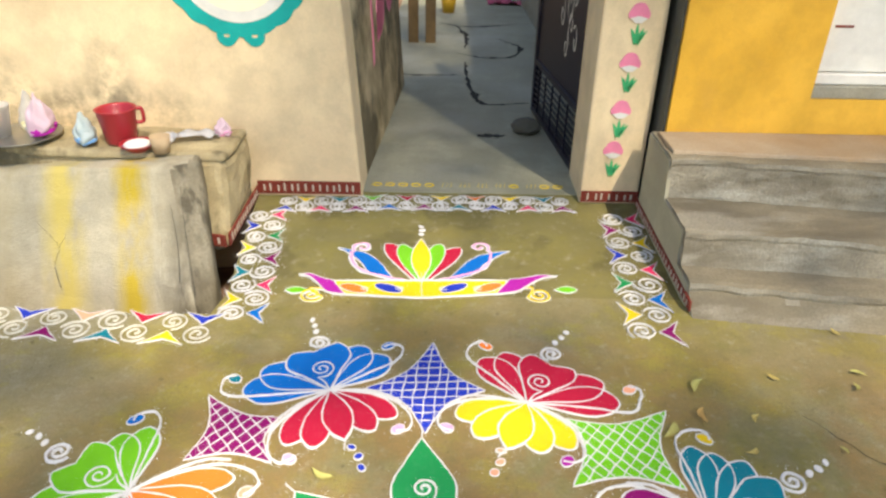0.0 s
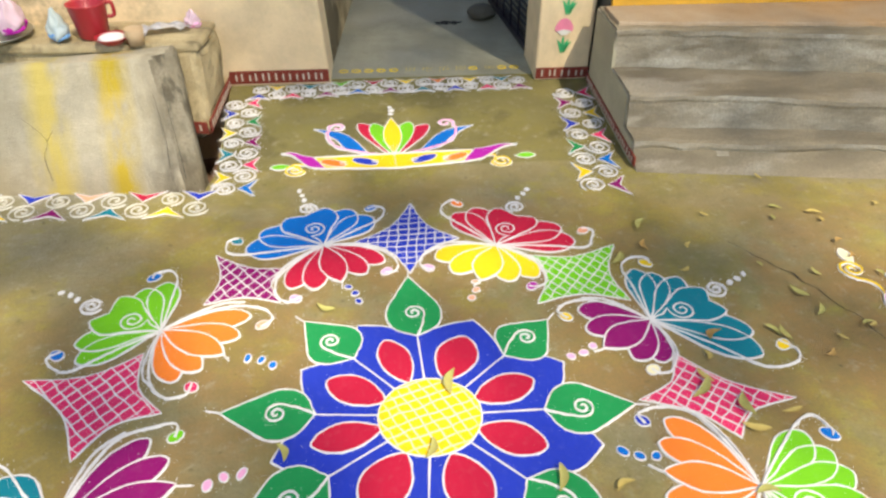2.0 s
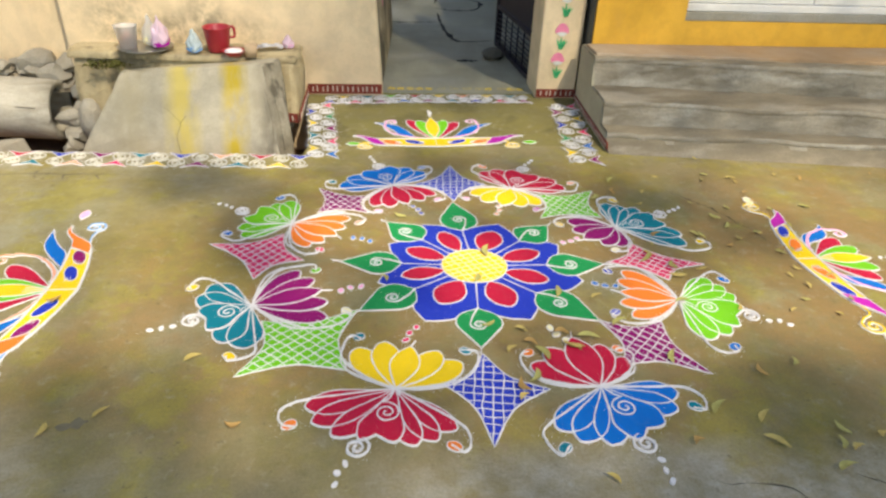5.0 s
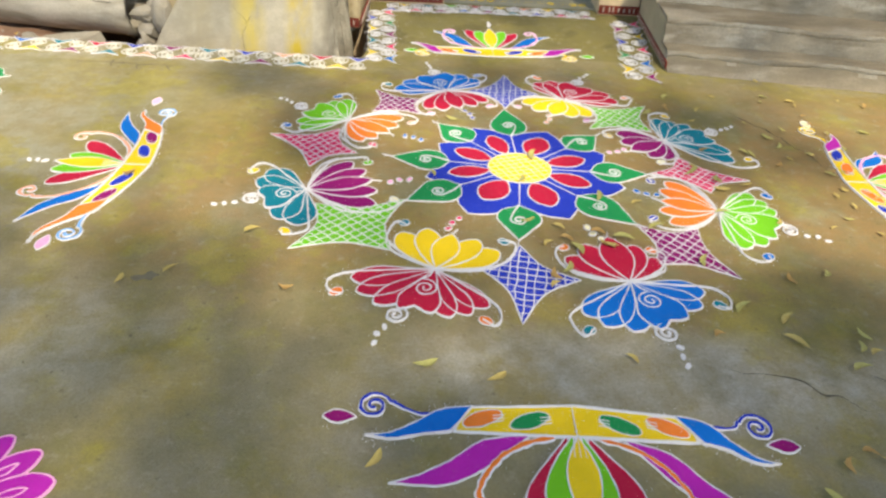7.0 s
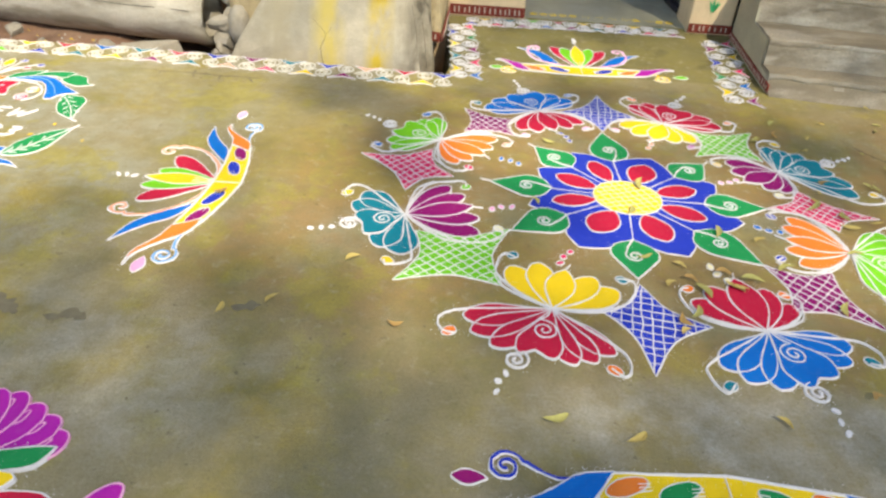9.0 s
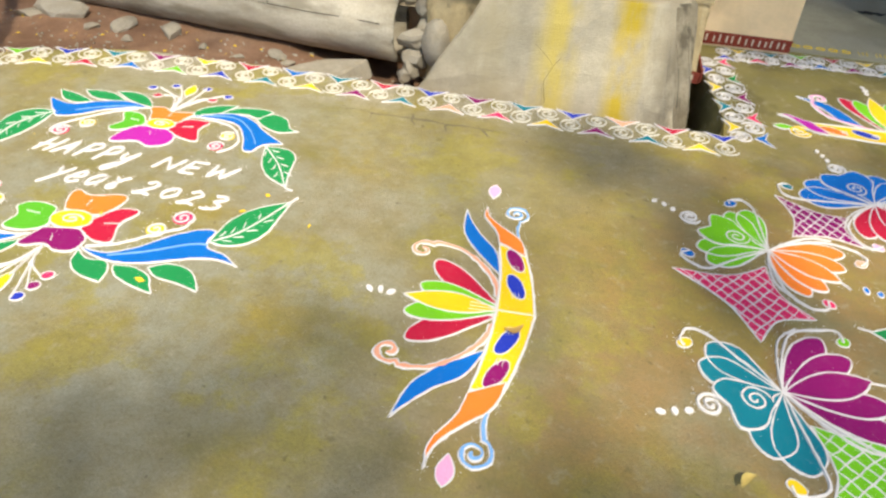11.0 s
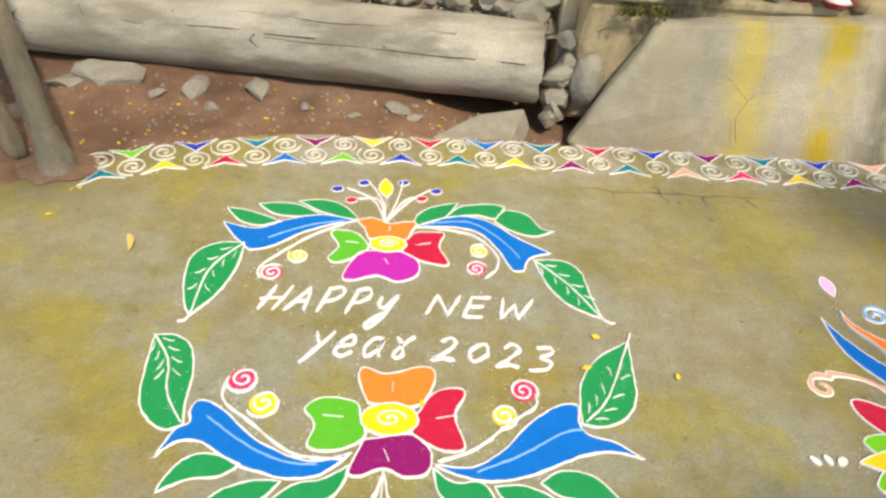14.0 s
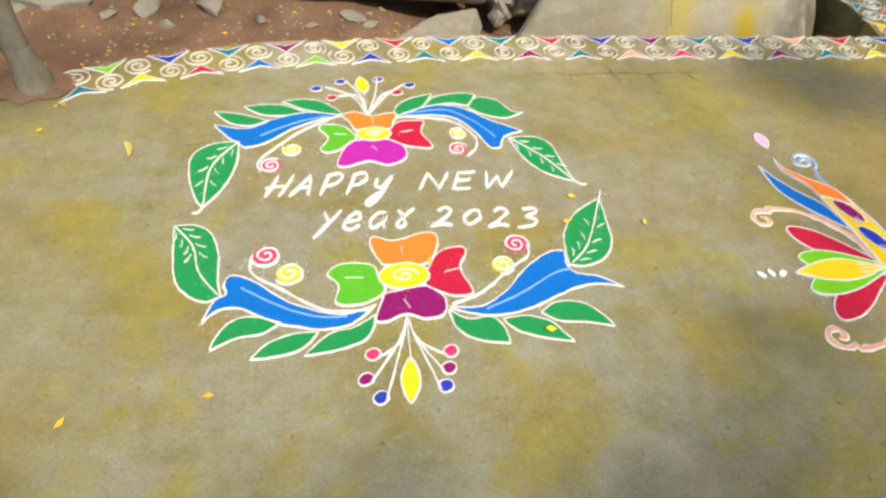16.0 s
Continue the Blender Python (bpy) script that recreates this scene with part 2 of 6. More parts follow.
# sloping entry between the masonry bench and the steps
bm = hull_box([(-0.9, 2.3, -0.5), (0.985, 2.3, -0.5), (0.985, 3.22, -0.5), (-1.0, 3.22, -0.5)], [(-0.88, 2.3, 0), (0.985, 2.3, 0), (0.985, 3.22, 0.045), (-0.97, 3.22, 0.045)], 0)
tagged(part("entry_ramp", bm, ALGAE), "slightly sloping mossy concrete entry before the passage", "ramp", kind="structure")
tagged(part("floor", box(-0.6, 3.22, -0.5, 1.1, 12, 0.05, 0), FLOOR), "cracked damp grey concrete floor of the passage", "floor", kind="structure")


# ---- powder drawings on the ground ----
POWDER = {k: powder(k + "_powder", c) for k, c in dict(
    white=(0.74, 0.72, 0.7), dust=(0.68, 0.65, 0.55), red=(0.5, 0.016, 0.05), blue=(0.0, 0.145, 0.52), navy=(0.02, 0.045, 0.43), yellow=(0.87, 0.6, 0.02),
    lime=(0.17, 0.53, 0.022), green=(0.012, 0.26, 0.075), teal=(0.004, 0.19, 0.25), purple=(0.25, 0.01, 0.13), magenta=(0.46, 0.022, 0.36), grass=(0.1, 0.43, 0.03),
    orange=(0.86, 0.22, 0.035), rose=(0.74, 0.04, 0.14), pink=(0.86, 0.4, 0.62), cream=(0.86, 0.8, 0.5), peach=(0.85, 0.4, 0.25), sky=(0.2, 0.42, 0.75)).items()}


def smooth(pts, closed=False, sharp=(), n=8):
    """A soft line through the points, with corners kept at the given indices."""
    pts = [Vector(p) for p in pts]
    k = len(pts)
    out = []
    for i in range(k if closed else k - 1):
        a, b = pts[i], pts[(i + 1) % k]
        pa = pts[i - 1] if (closed or i > 0) else a
        pb = pts[(i + 2) % k] if (closed or i + 2 < k) else b
        ta = (b - a) * 0.5 if i in sharp else (b - pa) * 0.5
        tb = (b - a) * 0.5 if (i + 1) % k in sharp else (pb - a) * 0.5
        for j in range(n):
            s = j / n
            out.append(a * (2 * s**3 - 3 * s**2 + 1) + ta * (s**3 - 2 * s**2 + s) + b * (-2 * s**3 + 3 * s**2) + tb * (s**3 - s**2))
    if not closed:
        out.append(pts[-1])
    return out


def petal_line(base, tip, w, bend=0.0, p=1.5, q=0.62, n=14, wave=0.0):
    """Outline of a petal from base to tip; p moves the widest place to the tip, q rounds it."""
    a, b = Vector(base), Vector(tip)
    d = b - a
    side = Vector((-d.y, d.x)).normalized()
    mid = (a + b) / 2 + side * bend
    left, right = [], []
    for i in range(n + 1):
        s = 0.5 - 0.5 * math.cos(math.pi * i / n)
        c = a * (1 - s) ** 2 + mid * 2 * s * (1 - s) + b * s * s
        t = ((mid - a) * (1 - s) + (b - mid) * s).normalized()
        nn = Vector((-t.y, t.x))
        h = w * max(0.0, math.sin(math.pi * s**p)) ** q
        c = c + side * wave * math.sin(2 * math.pi * s)
        left.append(c + nn * h)
        right.append(c - nn * h)
    return left + right[-2:0:-1]


def spiral_line(c, r, turns=2.0, start=0.0, way=1, squash=1.0):
    n = int(14 * turns) + 4
    out = []
    for i in range(n + 1):
        s = i / n
        a = radians(start) + way * 2 * math.pi * turns * s
        rr = r * (1 - 0.9 * s)
        out.append(Vector((c[0] + rr * math.cos(a), c[1] + rr * math.sin(a) * squash)))
    return out


def oval_line(c, rx, ry, turn=0.0, n=14):
    ca, sa = math.cos(radians(turn)), math.sin(radians(turn))
    out = []
    for i in range(n):
        a = 2 * math.pi * i / n
        x, y = rx * math.cos(a), ry * math.sin(a)
        out.append(Vector((c[0] + x * ca - y * sa, c[1] + x * sa + y * ca)))
    return out


LAYER = [0]


def mesh_part(name, verts, faces, material, parent, label=""):
    me = bpy.data.meshes.new(name)
    me.from_pydata(verts, [], faces)
    me.materials.append(material)
    ob = new(name, me)
    ob.parent = parent
    if label:
        ob["label"] = label
    return ob


def fill(root, line, colour, name="petal", z=0.003, label=""):
    """A patch of powder inside a closed line, heaped a few millimetres high."""
    LAYER[0] = (LAYER[0] + 1) % 40
    z += LAYER[0] * 0.000006
    k = len(line)
    area = sum(line[i].x * line[(i + 1) % k].y - line[(i + 1) % k].x * line[i].y for i in range(k))
    if area < 0:
        line = line[::-1]
    verts = [(p.x, p.y, z) for p in line] + [(p.x, p.y, -0.001) for p in line]
    faces = [tuple(range(k))] + [(i, i + k, (i + 1) % k + k, (i + 1) % k) for i in range(k)]
    return mesh_part(name, verts, faces, POWDER[colour], root, label)


def ribbon(line, width, closed, z):
    k = len(line)
    verts, faces = [], []
    seed = line[0].x * 31 + line[0].y * 17
    for i, p in enumerate(line):
        a = line[i - 1] if (closed or i > 0) else p
        b = line[(i + 1) % k] if (closed or i + 1 < k) else p
        t = b - a
        t = t.normalized() if t.length > 1e-9 else Vector((1, 0))
        nn = Vector((-t.y, t.x))
        w = width * 0.5 * (1 + 0.6 * noise.noise(Vector((p.x * 45, p.y * 45, seed))))
        p = p + nn * (0.0024 * noise.noise(Vector((p.x * 60, p.y * 60, seed + 9))))
        if not closed and i in (0, k - 1):
            w *= 0.45
        for s, h in ((-1, -0.001), (-0.55, z), (0.55, z), (1, -0.001)):
            verts.append((p.x + nn.x * w * s, p.y + nn.y * w * s, h))
    for i in range(k if closed else k - 1):
        j = (i + 1) % k
        for c in range(3):
            faces.append((i * 4 + c, j * 4 + c, j * 4 + c + 1, i * 4 + c + 1))
    faces = [f[::-1] for f in faces]
    return verts, faces


def stroke(root, line, width=0.013, colour="white", closed=False, name="line", z=0.0062):
    LAYER[0] = (LAYER[0] + 1) % 40
    v, f = ribbon(line, width, closed, z + LAYER[0] * 0.000006)
    return mesh_part(name, v, f, POWDER[colour], root)


def strokes(root, lines, width=0.008, colour="white", name="hatching", z=0.0058):
    verts, faces = [], []
    for q, ln in enumerate(lines):
        v, f = ribbon(ln, width, False, z + 0.00006 * (q % 9))
        faces += [tuple(i + len(verts) for i in ff) for ff in f]
        verts += v
    return tagged(mesh_part(name, verts, faces, POWDER[colour], root), kind="stuff")


def filled(root, line, colour, width=0.013, edge="white", name="petal", z=0.003, label=""):
    ob = fill(root, line, colour, name, z, label)
    stroke(ob, line, width * 0.64, edge, True, "outline", z + 0.0007)
    return ob


def hatch(line, angle, gap, wobble=0.004):
    """Parallel lines across a closed outline."""
    d = Vector((math.cos(radians(angle)), math.sin(radians(angle))))
    nn = Vector((-d.y, d.x))
    hs = [p.dot(nn) for p in line]
    out = []
    h = min(hs) + gap * 0.6
    k = len(line)
    while h < max(hs):
        xs = []
        for i in range(k):
            a, b = hs[i], hs[(i + 1) % k]
            if (a - h) * (b - h) < 0:
                p = line[i].lerp(line[(i + 1) % k], (h - a) / (b - a))
                xs.append(p.dot(d))
        xs.sort()
        for a, b in zip(xs[::2], xs[1::2]):
            if b - a > 0.02:
                m = max(2, int((b - a) / 0.03))
                out.append([d * (a + (b - a) * i / m) + nn * (h + wobble * noise.noise(Vector((h * 40, i * 0.7, 1)))) for i in range(m + 1)])
        h += gap * (0.9 + 0.2 * random.random())
    return out


def dots(root, pts, r=0.013, colour="white", edge=None):
    for i, p in enumerate(pts):
        ln = oval_line(p, r * random.uniform(0.9, 1.25), r * random.uniform(0.65, 0.9), random.uniform(0, 180), 9)
        if edge:
            filled(root, ln, colour, 0.008, edge, "dot")
        else:
            fill(root, ln, colour, "dot", 0.005)


def mandala_flower(at, colours, drops, fan, heart, inside, ends, seed):
    """Double lotus of the ring. fan: petals before and after the heart, bearing and length of the first and the last;
    heart: its length; inside: bearing and length of the first and last inward petal and the middle one's length; ends: the free spiral."""
    rnd = random.Random(seed)
    outer, inner = colours
    root = thing("powder_lotus", f"{outer} and {inner} double lotus of coloured powder with white outlines", "floor drawing", "lotuses round the mandala", (at[0], at[1], 0), 0)
    n0, n1, a0, l0, a1, l1 = fan
    step = (a1 - a0) / (n0 + n1 + 1.9)
    mid = a0 + step * (n0 + 0.95)
    jit = lambda r, a: pc(r * rnd.uniform(0.97, 1.03), a + rnd.uniform(-1.5, 1.5))
    side = [(a0 + step * i, l0 + (heart - l0) * i / (n0 + 1), -1) for i in range(n0)] + [(a1 - step * i, l1 + (heart - l1) * i / (n1 + 1), 1) for i in range(n1)]
    for i, (a, l, w) in enumerate(side):
        filled(root, petal_line((0, 0), jit(l, a), max(0.034, l * math.sin(radians(step)) * 0.66), w * 0.022, 1.8, 0.6), outer, z=0.002 + 0.0006 * i)
    h, w = heart, step * 1.5
    line = smooth([(0, 0), jit(h * 0.42, mid - w * 0.95), jit(h * 0.78, mid - w * 0.98), jit(h * 1.0, mid - w * 0.55), jit(h * 0.88, mid), jit(h * 1.0, mid + w * 0.55), jit(h * 0.78, mid + w * 0.98), jit(h * 0.42, mid + w * 0.95)], True, (0, 4), 6)
    filled(root, line, outer, z=0.0058)
    way = -1 if seed % 2 else 1
    c = pc(h * 0.47, mid)
    stroke(root, smooth([(0, 0), pc(h * 0.22, mid - way * 8)])[:-1] + spiral_line(c, 0.047, 2.0, 90 - mid + way * 150, way), 0.009, name="spiral", z=0.0074)
    b0, m0, b1, m1, mm = inside
    q = (b1 - b0) / 4
    for k, (a, l, w) in enumerate(((b0, m0, 1), (b1, m1, -1), (b0 + q, (m0 + mm) / 2, 1), (b1 - q, (m1 + mm) / 2, -1))):
        filled(root, petal_line((0, 0), jit(l, a), max(0.036, l * math.sin(radians(q)) * 0.5), w * 0.018, 1.75, 0.55), inner, z=0.002 + 0.0007 * k)
    filled(root, petal_line((0, 0), jit(mm, b0 + 2 * q), max(0.045, mm * math.sin(radians(q)) * 0.56), 0, 1.25, 0.8), inner, z=0.005)
    for s, a, l, c in ((-1, a0, l0, drops[0]), (1, a1, l1, drops[1])):
        stroke(root, smooth([(0, 0), pc(l * 0.6, a + s * 6), jit(l * 1.06, a + s * 6), jit(l * 1.25, a - s * 1), jit(l * 1.28, a - s * 10), jit(l * 1.15, a - s * 13)]), 0.009, name="curl")
        filled(root, oval_line(pc(l * 1.18, a - s * 11), 0.026, 0.019, 40 * s), c, 0.008, name="bead")
    for s, a, l in ((-1, b0, m0), (1, b1, m1)):
        stroke(root, smooth([(0, 0), pc(l * 0.4, a + s * 30), jit(l * 0.75, a + s * 24), jit(l * 0.98, a + s * 15)]), 0.0075, name="line")
    for s, a, l, c in ((-1, b0, m0, drops[2]), (1, b1, m1, drops[3])):
        stroke(root, smooth([(0, 0), pc(l * 0.45, a + s * 24), jit(l * 0.9, a + s * 16), jit(l * 1.16, a + s * 5), jit(l * 1.25, a - s * 5), jit(l * 1.14, a - s * 11)]), 0.009, name="curl")
        filled(root, oval_line(pc(l * 1.17, a - s * 9), 0.023, 0.018, -40 * s), c, 0.008, name="bead")
    stroke(root, spiral_line(pc(*ends), 0.042, 2.0, 270 - ends[1], way), 0.01, name="spiral")
    dots(root, [pc(ends[0] + 0.07 + 0.04 * i, ends[1] + rnd.uniform(-1.5, 1.5)) for i in range(3)], 0.012)
    stroke(root, [Vector(pc(mm, b0 + 2 * q)), Vector(pc(mm + 0.04, b0 + 2 * q + 3))], 0.011)
    return root


CX, CY = -0.012, 0.875


def pc(r, a):
    """Point at a distance and a compass bearing."""
    return (r * math.sin(radians(a)), r * math.cos(radians(a)))


def polar(r, a):
    return (CX + r * math.sin(radians(a)), CY + r * math.cos(radians(a)))


mandala_flower((-0.367, 1.711), ("blue", "red"), ("teal", "blue", "pink", "pink"), (2, 2, -92, 0.285, 46, 0.255), 0.25, (117, 0.25, 203, 0.265, 0.235), (0.272, -18), 0)
mandala_flower((0.283, 1.665), ("red", "yellow"), ("orange", "peach", "magenta", "pink"), (2, 2, -33, 0.275, 89, 0.305), 0.25, (150, 0.225, 255, 0.245, 0.22), (0.285, 24), 1)
mandala_flower((0.733, 1.216), ("teal", "purple"), ("yellow", "yellow", "cream", "yellow"), (3, 2, 4, 0.265, 121, 0.345), 0.27, (187, 0.19, 287, 0.235, 0.215), (0.312, 63), 2)
mandala_flower((0.815, 0.588), ("lime", "orange"), ("blue", "blue", "navy", "navy"), (3, 2, 50, 0.255, 173, 0.28), 0.26, (246, 0.258, 323, 0.28, 0.24), (0.285, 115), 3)
mandala_flower((0.339, 0.076), ("blue", "red"), ("teal", "teal", "orange", "orange"), (2, 3, 99, 0.268, 226, 0.28), 0.25, (-58, 0.25, 40, 0.2, 0.27), (0.275, 165), 4)
mandala_flower((-0.372, 0.092), ("red", "yellow"), ("orange", "orange", "teal", "teal"), (3, 3, 135, 0.27, 257, 0.317), 0.25, (-34, 0.274, 62, 0.276, 0.23), (0.285, 206), 5)
mandala_flower((-0.94, 0.598), ("teal", "purple"), ("yellow", "yellow", "lime", "cream"), (2, 2, 174, 0.265, 308, 0.25), 0.205, (33, 0.295, 106, 0.325, 0.285), (0.232, 246), 6)
mandala_flower((-0.858, 1.282), ("lime", "orange"), ("blue", "blue", "peach", "rose"), (2, 2, -118, 0.26, -8, 0.25), 0.25, (80, 0.275, 158, 0.25, 0.25), (0.3, -62), 7)


def star(colour, corners, lattice):
    """Four-pointed star with hollow sides. corners: outermost first, in turn."""
    pts = [Vector(p) for p in corners]
    mid = sum(pts, Vector((0, 0))) / 4
    root = thing("powder_star", f"{colour} four-pointed star of powder with a white lattice", "floor drawing", "stars round the mandala", (mid.x, mid.y, 0), 0)
    line = []
    for a, b in zip(pts, pts[1:] + pts[:1]):
        line += [a - mid, (a + b) * 0.5 * 0.72 + mid * 0.28 - mid]
    line = smooth(line, True, (0, 2, 4, 6), 6)
    filled(root, line, colour, 0.011, name="star_field", z=0.002)
    strokes(root, hatch(line, lattice[0], 0.035, 0.007) + hatch(line, lattice[1], 0.035, 0.007), 0.0064, "white", "lattice", 0.0034)


star("navy", ((-0.03, 1.984), (0.148, 1.725), (-0.046, 1.523), (-0.25, 1.726)), (86, 3))
star("lime", ((0.73, 1.641), (0.698, 1.321), (0.38, 1.326), (0.397, 1.597)), (52, -50))
star("rose", ((1.046, 0.865), (0.831, 0.738), (0.594, 0.89), (0.756, 1.069)), (46, -44))
star("purple", ((0.764, 0.127), (0.462, 0.19), (0.439, 0.457), (0.688, 0.442)), (48, -46))
star("navy", ((-0.071, -0.179), (-0.206, 0.109), (-0.052, 0.27), (0.158, 0.071)), (82, -8))
star("lime", ((-0.931, 0.175), (-0.885, 0.494), (-0.519, 0.558), (-0.542, 0.194)), (44, -42))
star("rose", ((-1.21, 1.092), (-0.886, 1.182), (-0.77, 0.941), (-0.966, 0.794)), (50, -46))
star("purple", ((-0.761, 1.68), (-0.507, 1.581), (-0.491, 1.395), (-0.748, 1.4)), (54, -50))

# middle flower
root = thing("powder_mandala_flower", "eight-petalled navy and red flower of powder with a yellow heart", "floor drawing", "", (CX, CY, 0), 0)
LEAF_TIPS = ((0.63, -4), (0.55, 48), (0.59, 90), (0.62, 133), (0.575, 184), (0.596, 237), (0.596, 275), (0.57, 317))
NAVY_TIPS = ((0.42, 23), (0.456, 67), (0.48, 106), (0.443, 156), (0.467, 211), (0.445, 254), (0.43, 298), (0.44, 331))
for k, (r, a) in enumerate(NAVY_TIPS):
    lo, hi = LEAF_TIPS[k][1], LEAF_TIPS[(k + 1) % 8][1] + (360 if k == 7 else 0)
    line = smooth([pc(0.1, lo), pc(0.325, lo), pc(r * 0.89, (lo + a) / 2 + 1), pc(r, a), pc(r * 0.89, (hi + a) / 2 - 1), pc(0.325, hi), pc(0.1, hi)], True, (0, 1, 3, 5, 6), 5)
    filled(root, line, "navy", 0.012, z=0.002)
    filled(root, petal_line(pc(0.14, (lo + hi) / 2), pc(0.335, (lo + hi) / 2 + 1), 0.0012 * (hi - lo) + 0.003, 0, 1.15, 0.6), "red", 0.013, name="inner_petal", z=0.0034)
disc = oval_line((0, 0), 0.147, 0.137, 0, 30)
filled(root, disc, "yellow", 0.01, name="flower_heart", z=0.0048)
strokes(root, hatch(disc, 20, 0.03, 0.008) + hatch(disc, -62, 0.032, 0.008), 0.0065, "cream", "lattice", 0.0062)
for k, (r, a) in enumerate(LEAF_TIPS):
    leaf = thing("powder_leaf", "green heart-shaped leaf of powder with a white spiral", "floor drawing", "leaves round the mandala flower", (*polar(0.325, a), 0), -a)
    q = (r - 0.325) / 0.275
    filled(leaf, smooth([(0, 0), (0.075, 0.045), (0.09, 0.115 * q), (0.055, 0.185 * q), (0, 0.275 * q), (-0.055, 0.185 * q), (-0.09, 0.115 * q), (-0.075, 0.045)], True, (0, 4), 5), "green", 0.012, name="leaf_blade", z=0.0028)
    s = -1 if k % 2 else 1
    stroke(leaf, smooth([(0, 0.0), (s * 0.022, 0.05), (s * 0.035, 0.1)])[:-1] + spiral_line((0, 0.11), 0.034, 1.7, 0 if s > 0 else 180, s), 0.009, name="spiral")
    stroke(leaf, [Vector((0, 0.275 * q)), Vector((0.006 * s, 0.275 * q + 0.04))], 0.009)
BEADS = ("peach", "pink", "blue", "cream", "rose", "pink", "blue", "navy")
for k, (r, a) in enumerate(((0.525, 19), (0.49, 66), (0.53, 107), (0.52, 152), (0.52, 212), (0.52, 253), (0.52, 296), (0.55, 337))):
    root = thing("powder_dots", f"short row of {BEADS[k]} powder dots edged in white", "floor drawing", "dot rows of the mandala", (*polar(r, a), 0), -a)
    dots(root, [(0, 0), (0.006, 0.045), (-0.004, 0.088)], 0.015, BEADS[k], "white")


def of_side(v, s):
    """A value for both sides, or a pair: the side of negative x, then the other."""
    return v[1 if s > 0 else 0] if isinstance(v[0], tuple) else v


def panel_lotus(at, turn, label, wing, wing_tip, long_tip, fan, ovals, long_colour, curl_colour, end_colour, band_h=0.105, bend=0.0, band_w=0.34, curl=(0.23, 0.28), ends="drop", tilt=0.0, low=0.0, long_from=0.13, long_w=0.036, spiral_colour="sky", end_at=(0.6, -0.01), spiral_at=(0.54, -0.05)):
    """Half lotus standing on a patterned band. +y is the way in which the petals point."""
    root = thing("powder_half_lotus", label, "floor drawing", "half lotuses round the mandala")
    root.matrix_world = pose(*at, tilt, 0, turn)
    yb = lambda x: bend * x * x + low

    for s in (-1, 1):
        # long outer petal, curl, then the fan from outside to the middle
        a = Vector((s * long_from, yb(long_from)))
        lt, f0, f1 = of_side(long_tip, s), of_side(fan[0], s), of_side(fan[1], s)
        d = Vector((s * lt[0], lt[1])) - a
        n2 = Vector((d.y, -d.x)).normalized() * s * (long_w / 0.036)
        filled(root, smooth([a] + [a + d * u + n2 * v for u, v in ((0.31, 0.033), (0.58, 0.006), (0.81, -0.004), (1, 0), (0.69, -0.057), (0.44, -0.055), (0.2, -0.027))], True, (0, 4), 6), long_colour, 0.011, z=0.002)
        hook = smooth([(s * 0.06, yb(0.06)), (s * 0.15, 0.03 + low), (s * (curl[0] - 0.005), 0.08), (s * (curl[0] + 0.042), 0.15), (s * (curl[0] + 0.055), curl[1] - 0.07)]) + spiral_line((s * (curl[0] + 0.005), curl[1] - 0.03), 0.046, 1.2, 320 if s > 0 else 220, s)
        ob = stroke(root, hook, 0.019, curl_colour, name="curl", z=0.003)
        stroke(ob, hook, 0.027, "white", name="outline", z=0.0022)
        filled(root, petal_line((s * 0.03, yb(0)), (s * f0[0], f0[1]), 0.046, s * 0.03, 1.55, 0.55), "red", 0.011, z=0.0032)
        filled(root, petal_line((s * 0.014, yb(0)), (s * f1[0], f1[1]), 0.045, s * 0.012, 1.5, 0.55), "lime", 0.011, z=0.0044)
    filled(root, petal_line((0, yb(0)), (0, fan[2]), 0.045, 0, 1.0, 0.95), "yellow", 0.011, z=0.0056)
    strokes(root, [[Vector((0.012 * i, 0.01 + yb(0))), Vector((0.016 * i, 0.07))] for i in (-1, 0, 1)], 0.006, name="vein_work", z=0.0074)
    # band in pieces
    xs = [-band_w, -band_w * 0.66, -band_w * 0.33, 0, band_w * 0.33, band_w * 0.66, band_w]
    for i in range(6):
        a, b = xs[i], xs[i + 1]
        ta, tb = 1 - 0.25 * abs(a) / band_w, 1 - 0.25 * abs(b) / band_w
        line = [Vector((a, yb(a))), Vector(((a + b) / 2, yb((a + b) / 2))), Vector((b, yb(b))), Vector((b, yb(b) - band_h * tb)), Vector(((a + b) / 2, yb((a + b) / 2) - band_h * (ta + tb) / 2)), Vector((a, yb(a) - band_h * ta))]
        fill(root, line, "yellow", "band_piece", 0.0024)
    top = [Vector((band_w * i / 10, yb(band_w * i / 10))) for i in range(-10, 11)]
    bot = [Vector((band_w * i / 10, yb(band_w * i / 10) - band_h * (1 - 0.25 * abs(i) / 10))) for i in range(-10, 11)]
    stroke(root, top + bot[::-1], 0.011, "white", True, "outline")
    stroke(root, [Vector((0, low)), Vector((0.004, low - band_h))], 0.009)
    for s in (-1, 1):
        for (fx, c) in zip((0.38, 0.78), ovals):
            x = s * band_w * fx
            filled(root, oval_line((x, yb(x) - band_h * 0.44), 0.062, 0.026, s * 24), c, 0.008, name="oval", z=0.0036)
            strokes(root, [[Vector((x - s * 0.03, yb(x) - band_h * 0.44 - 0.012 * i)), Vector((x - s * 0.062, yb(x) - band_h * 0.5 - 0.01 * i))] for i in (-1, 0, 1)], 0.006, name="vein_work", z=0.0056)
        y0, y1 = yb(band_w), yb(band_w) - band_h * 0.75
        tx, ty = of_side(wing_tip, s)
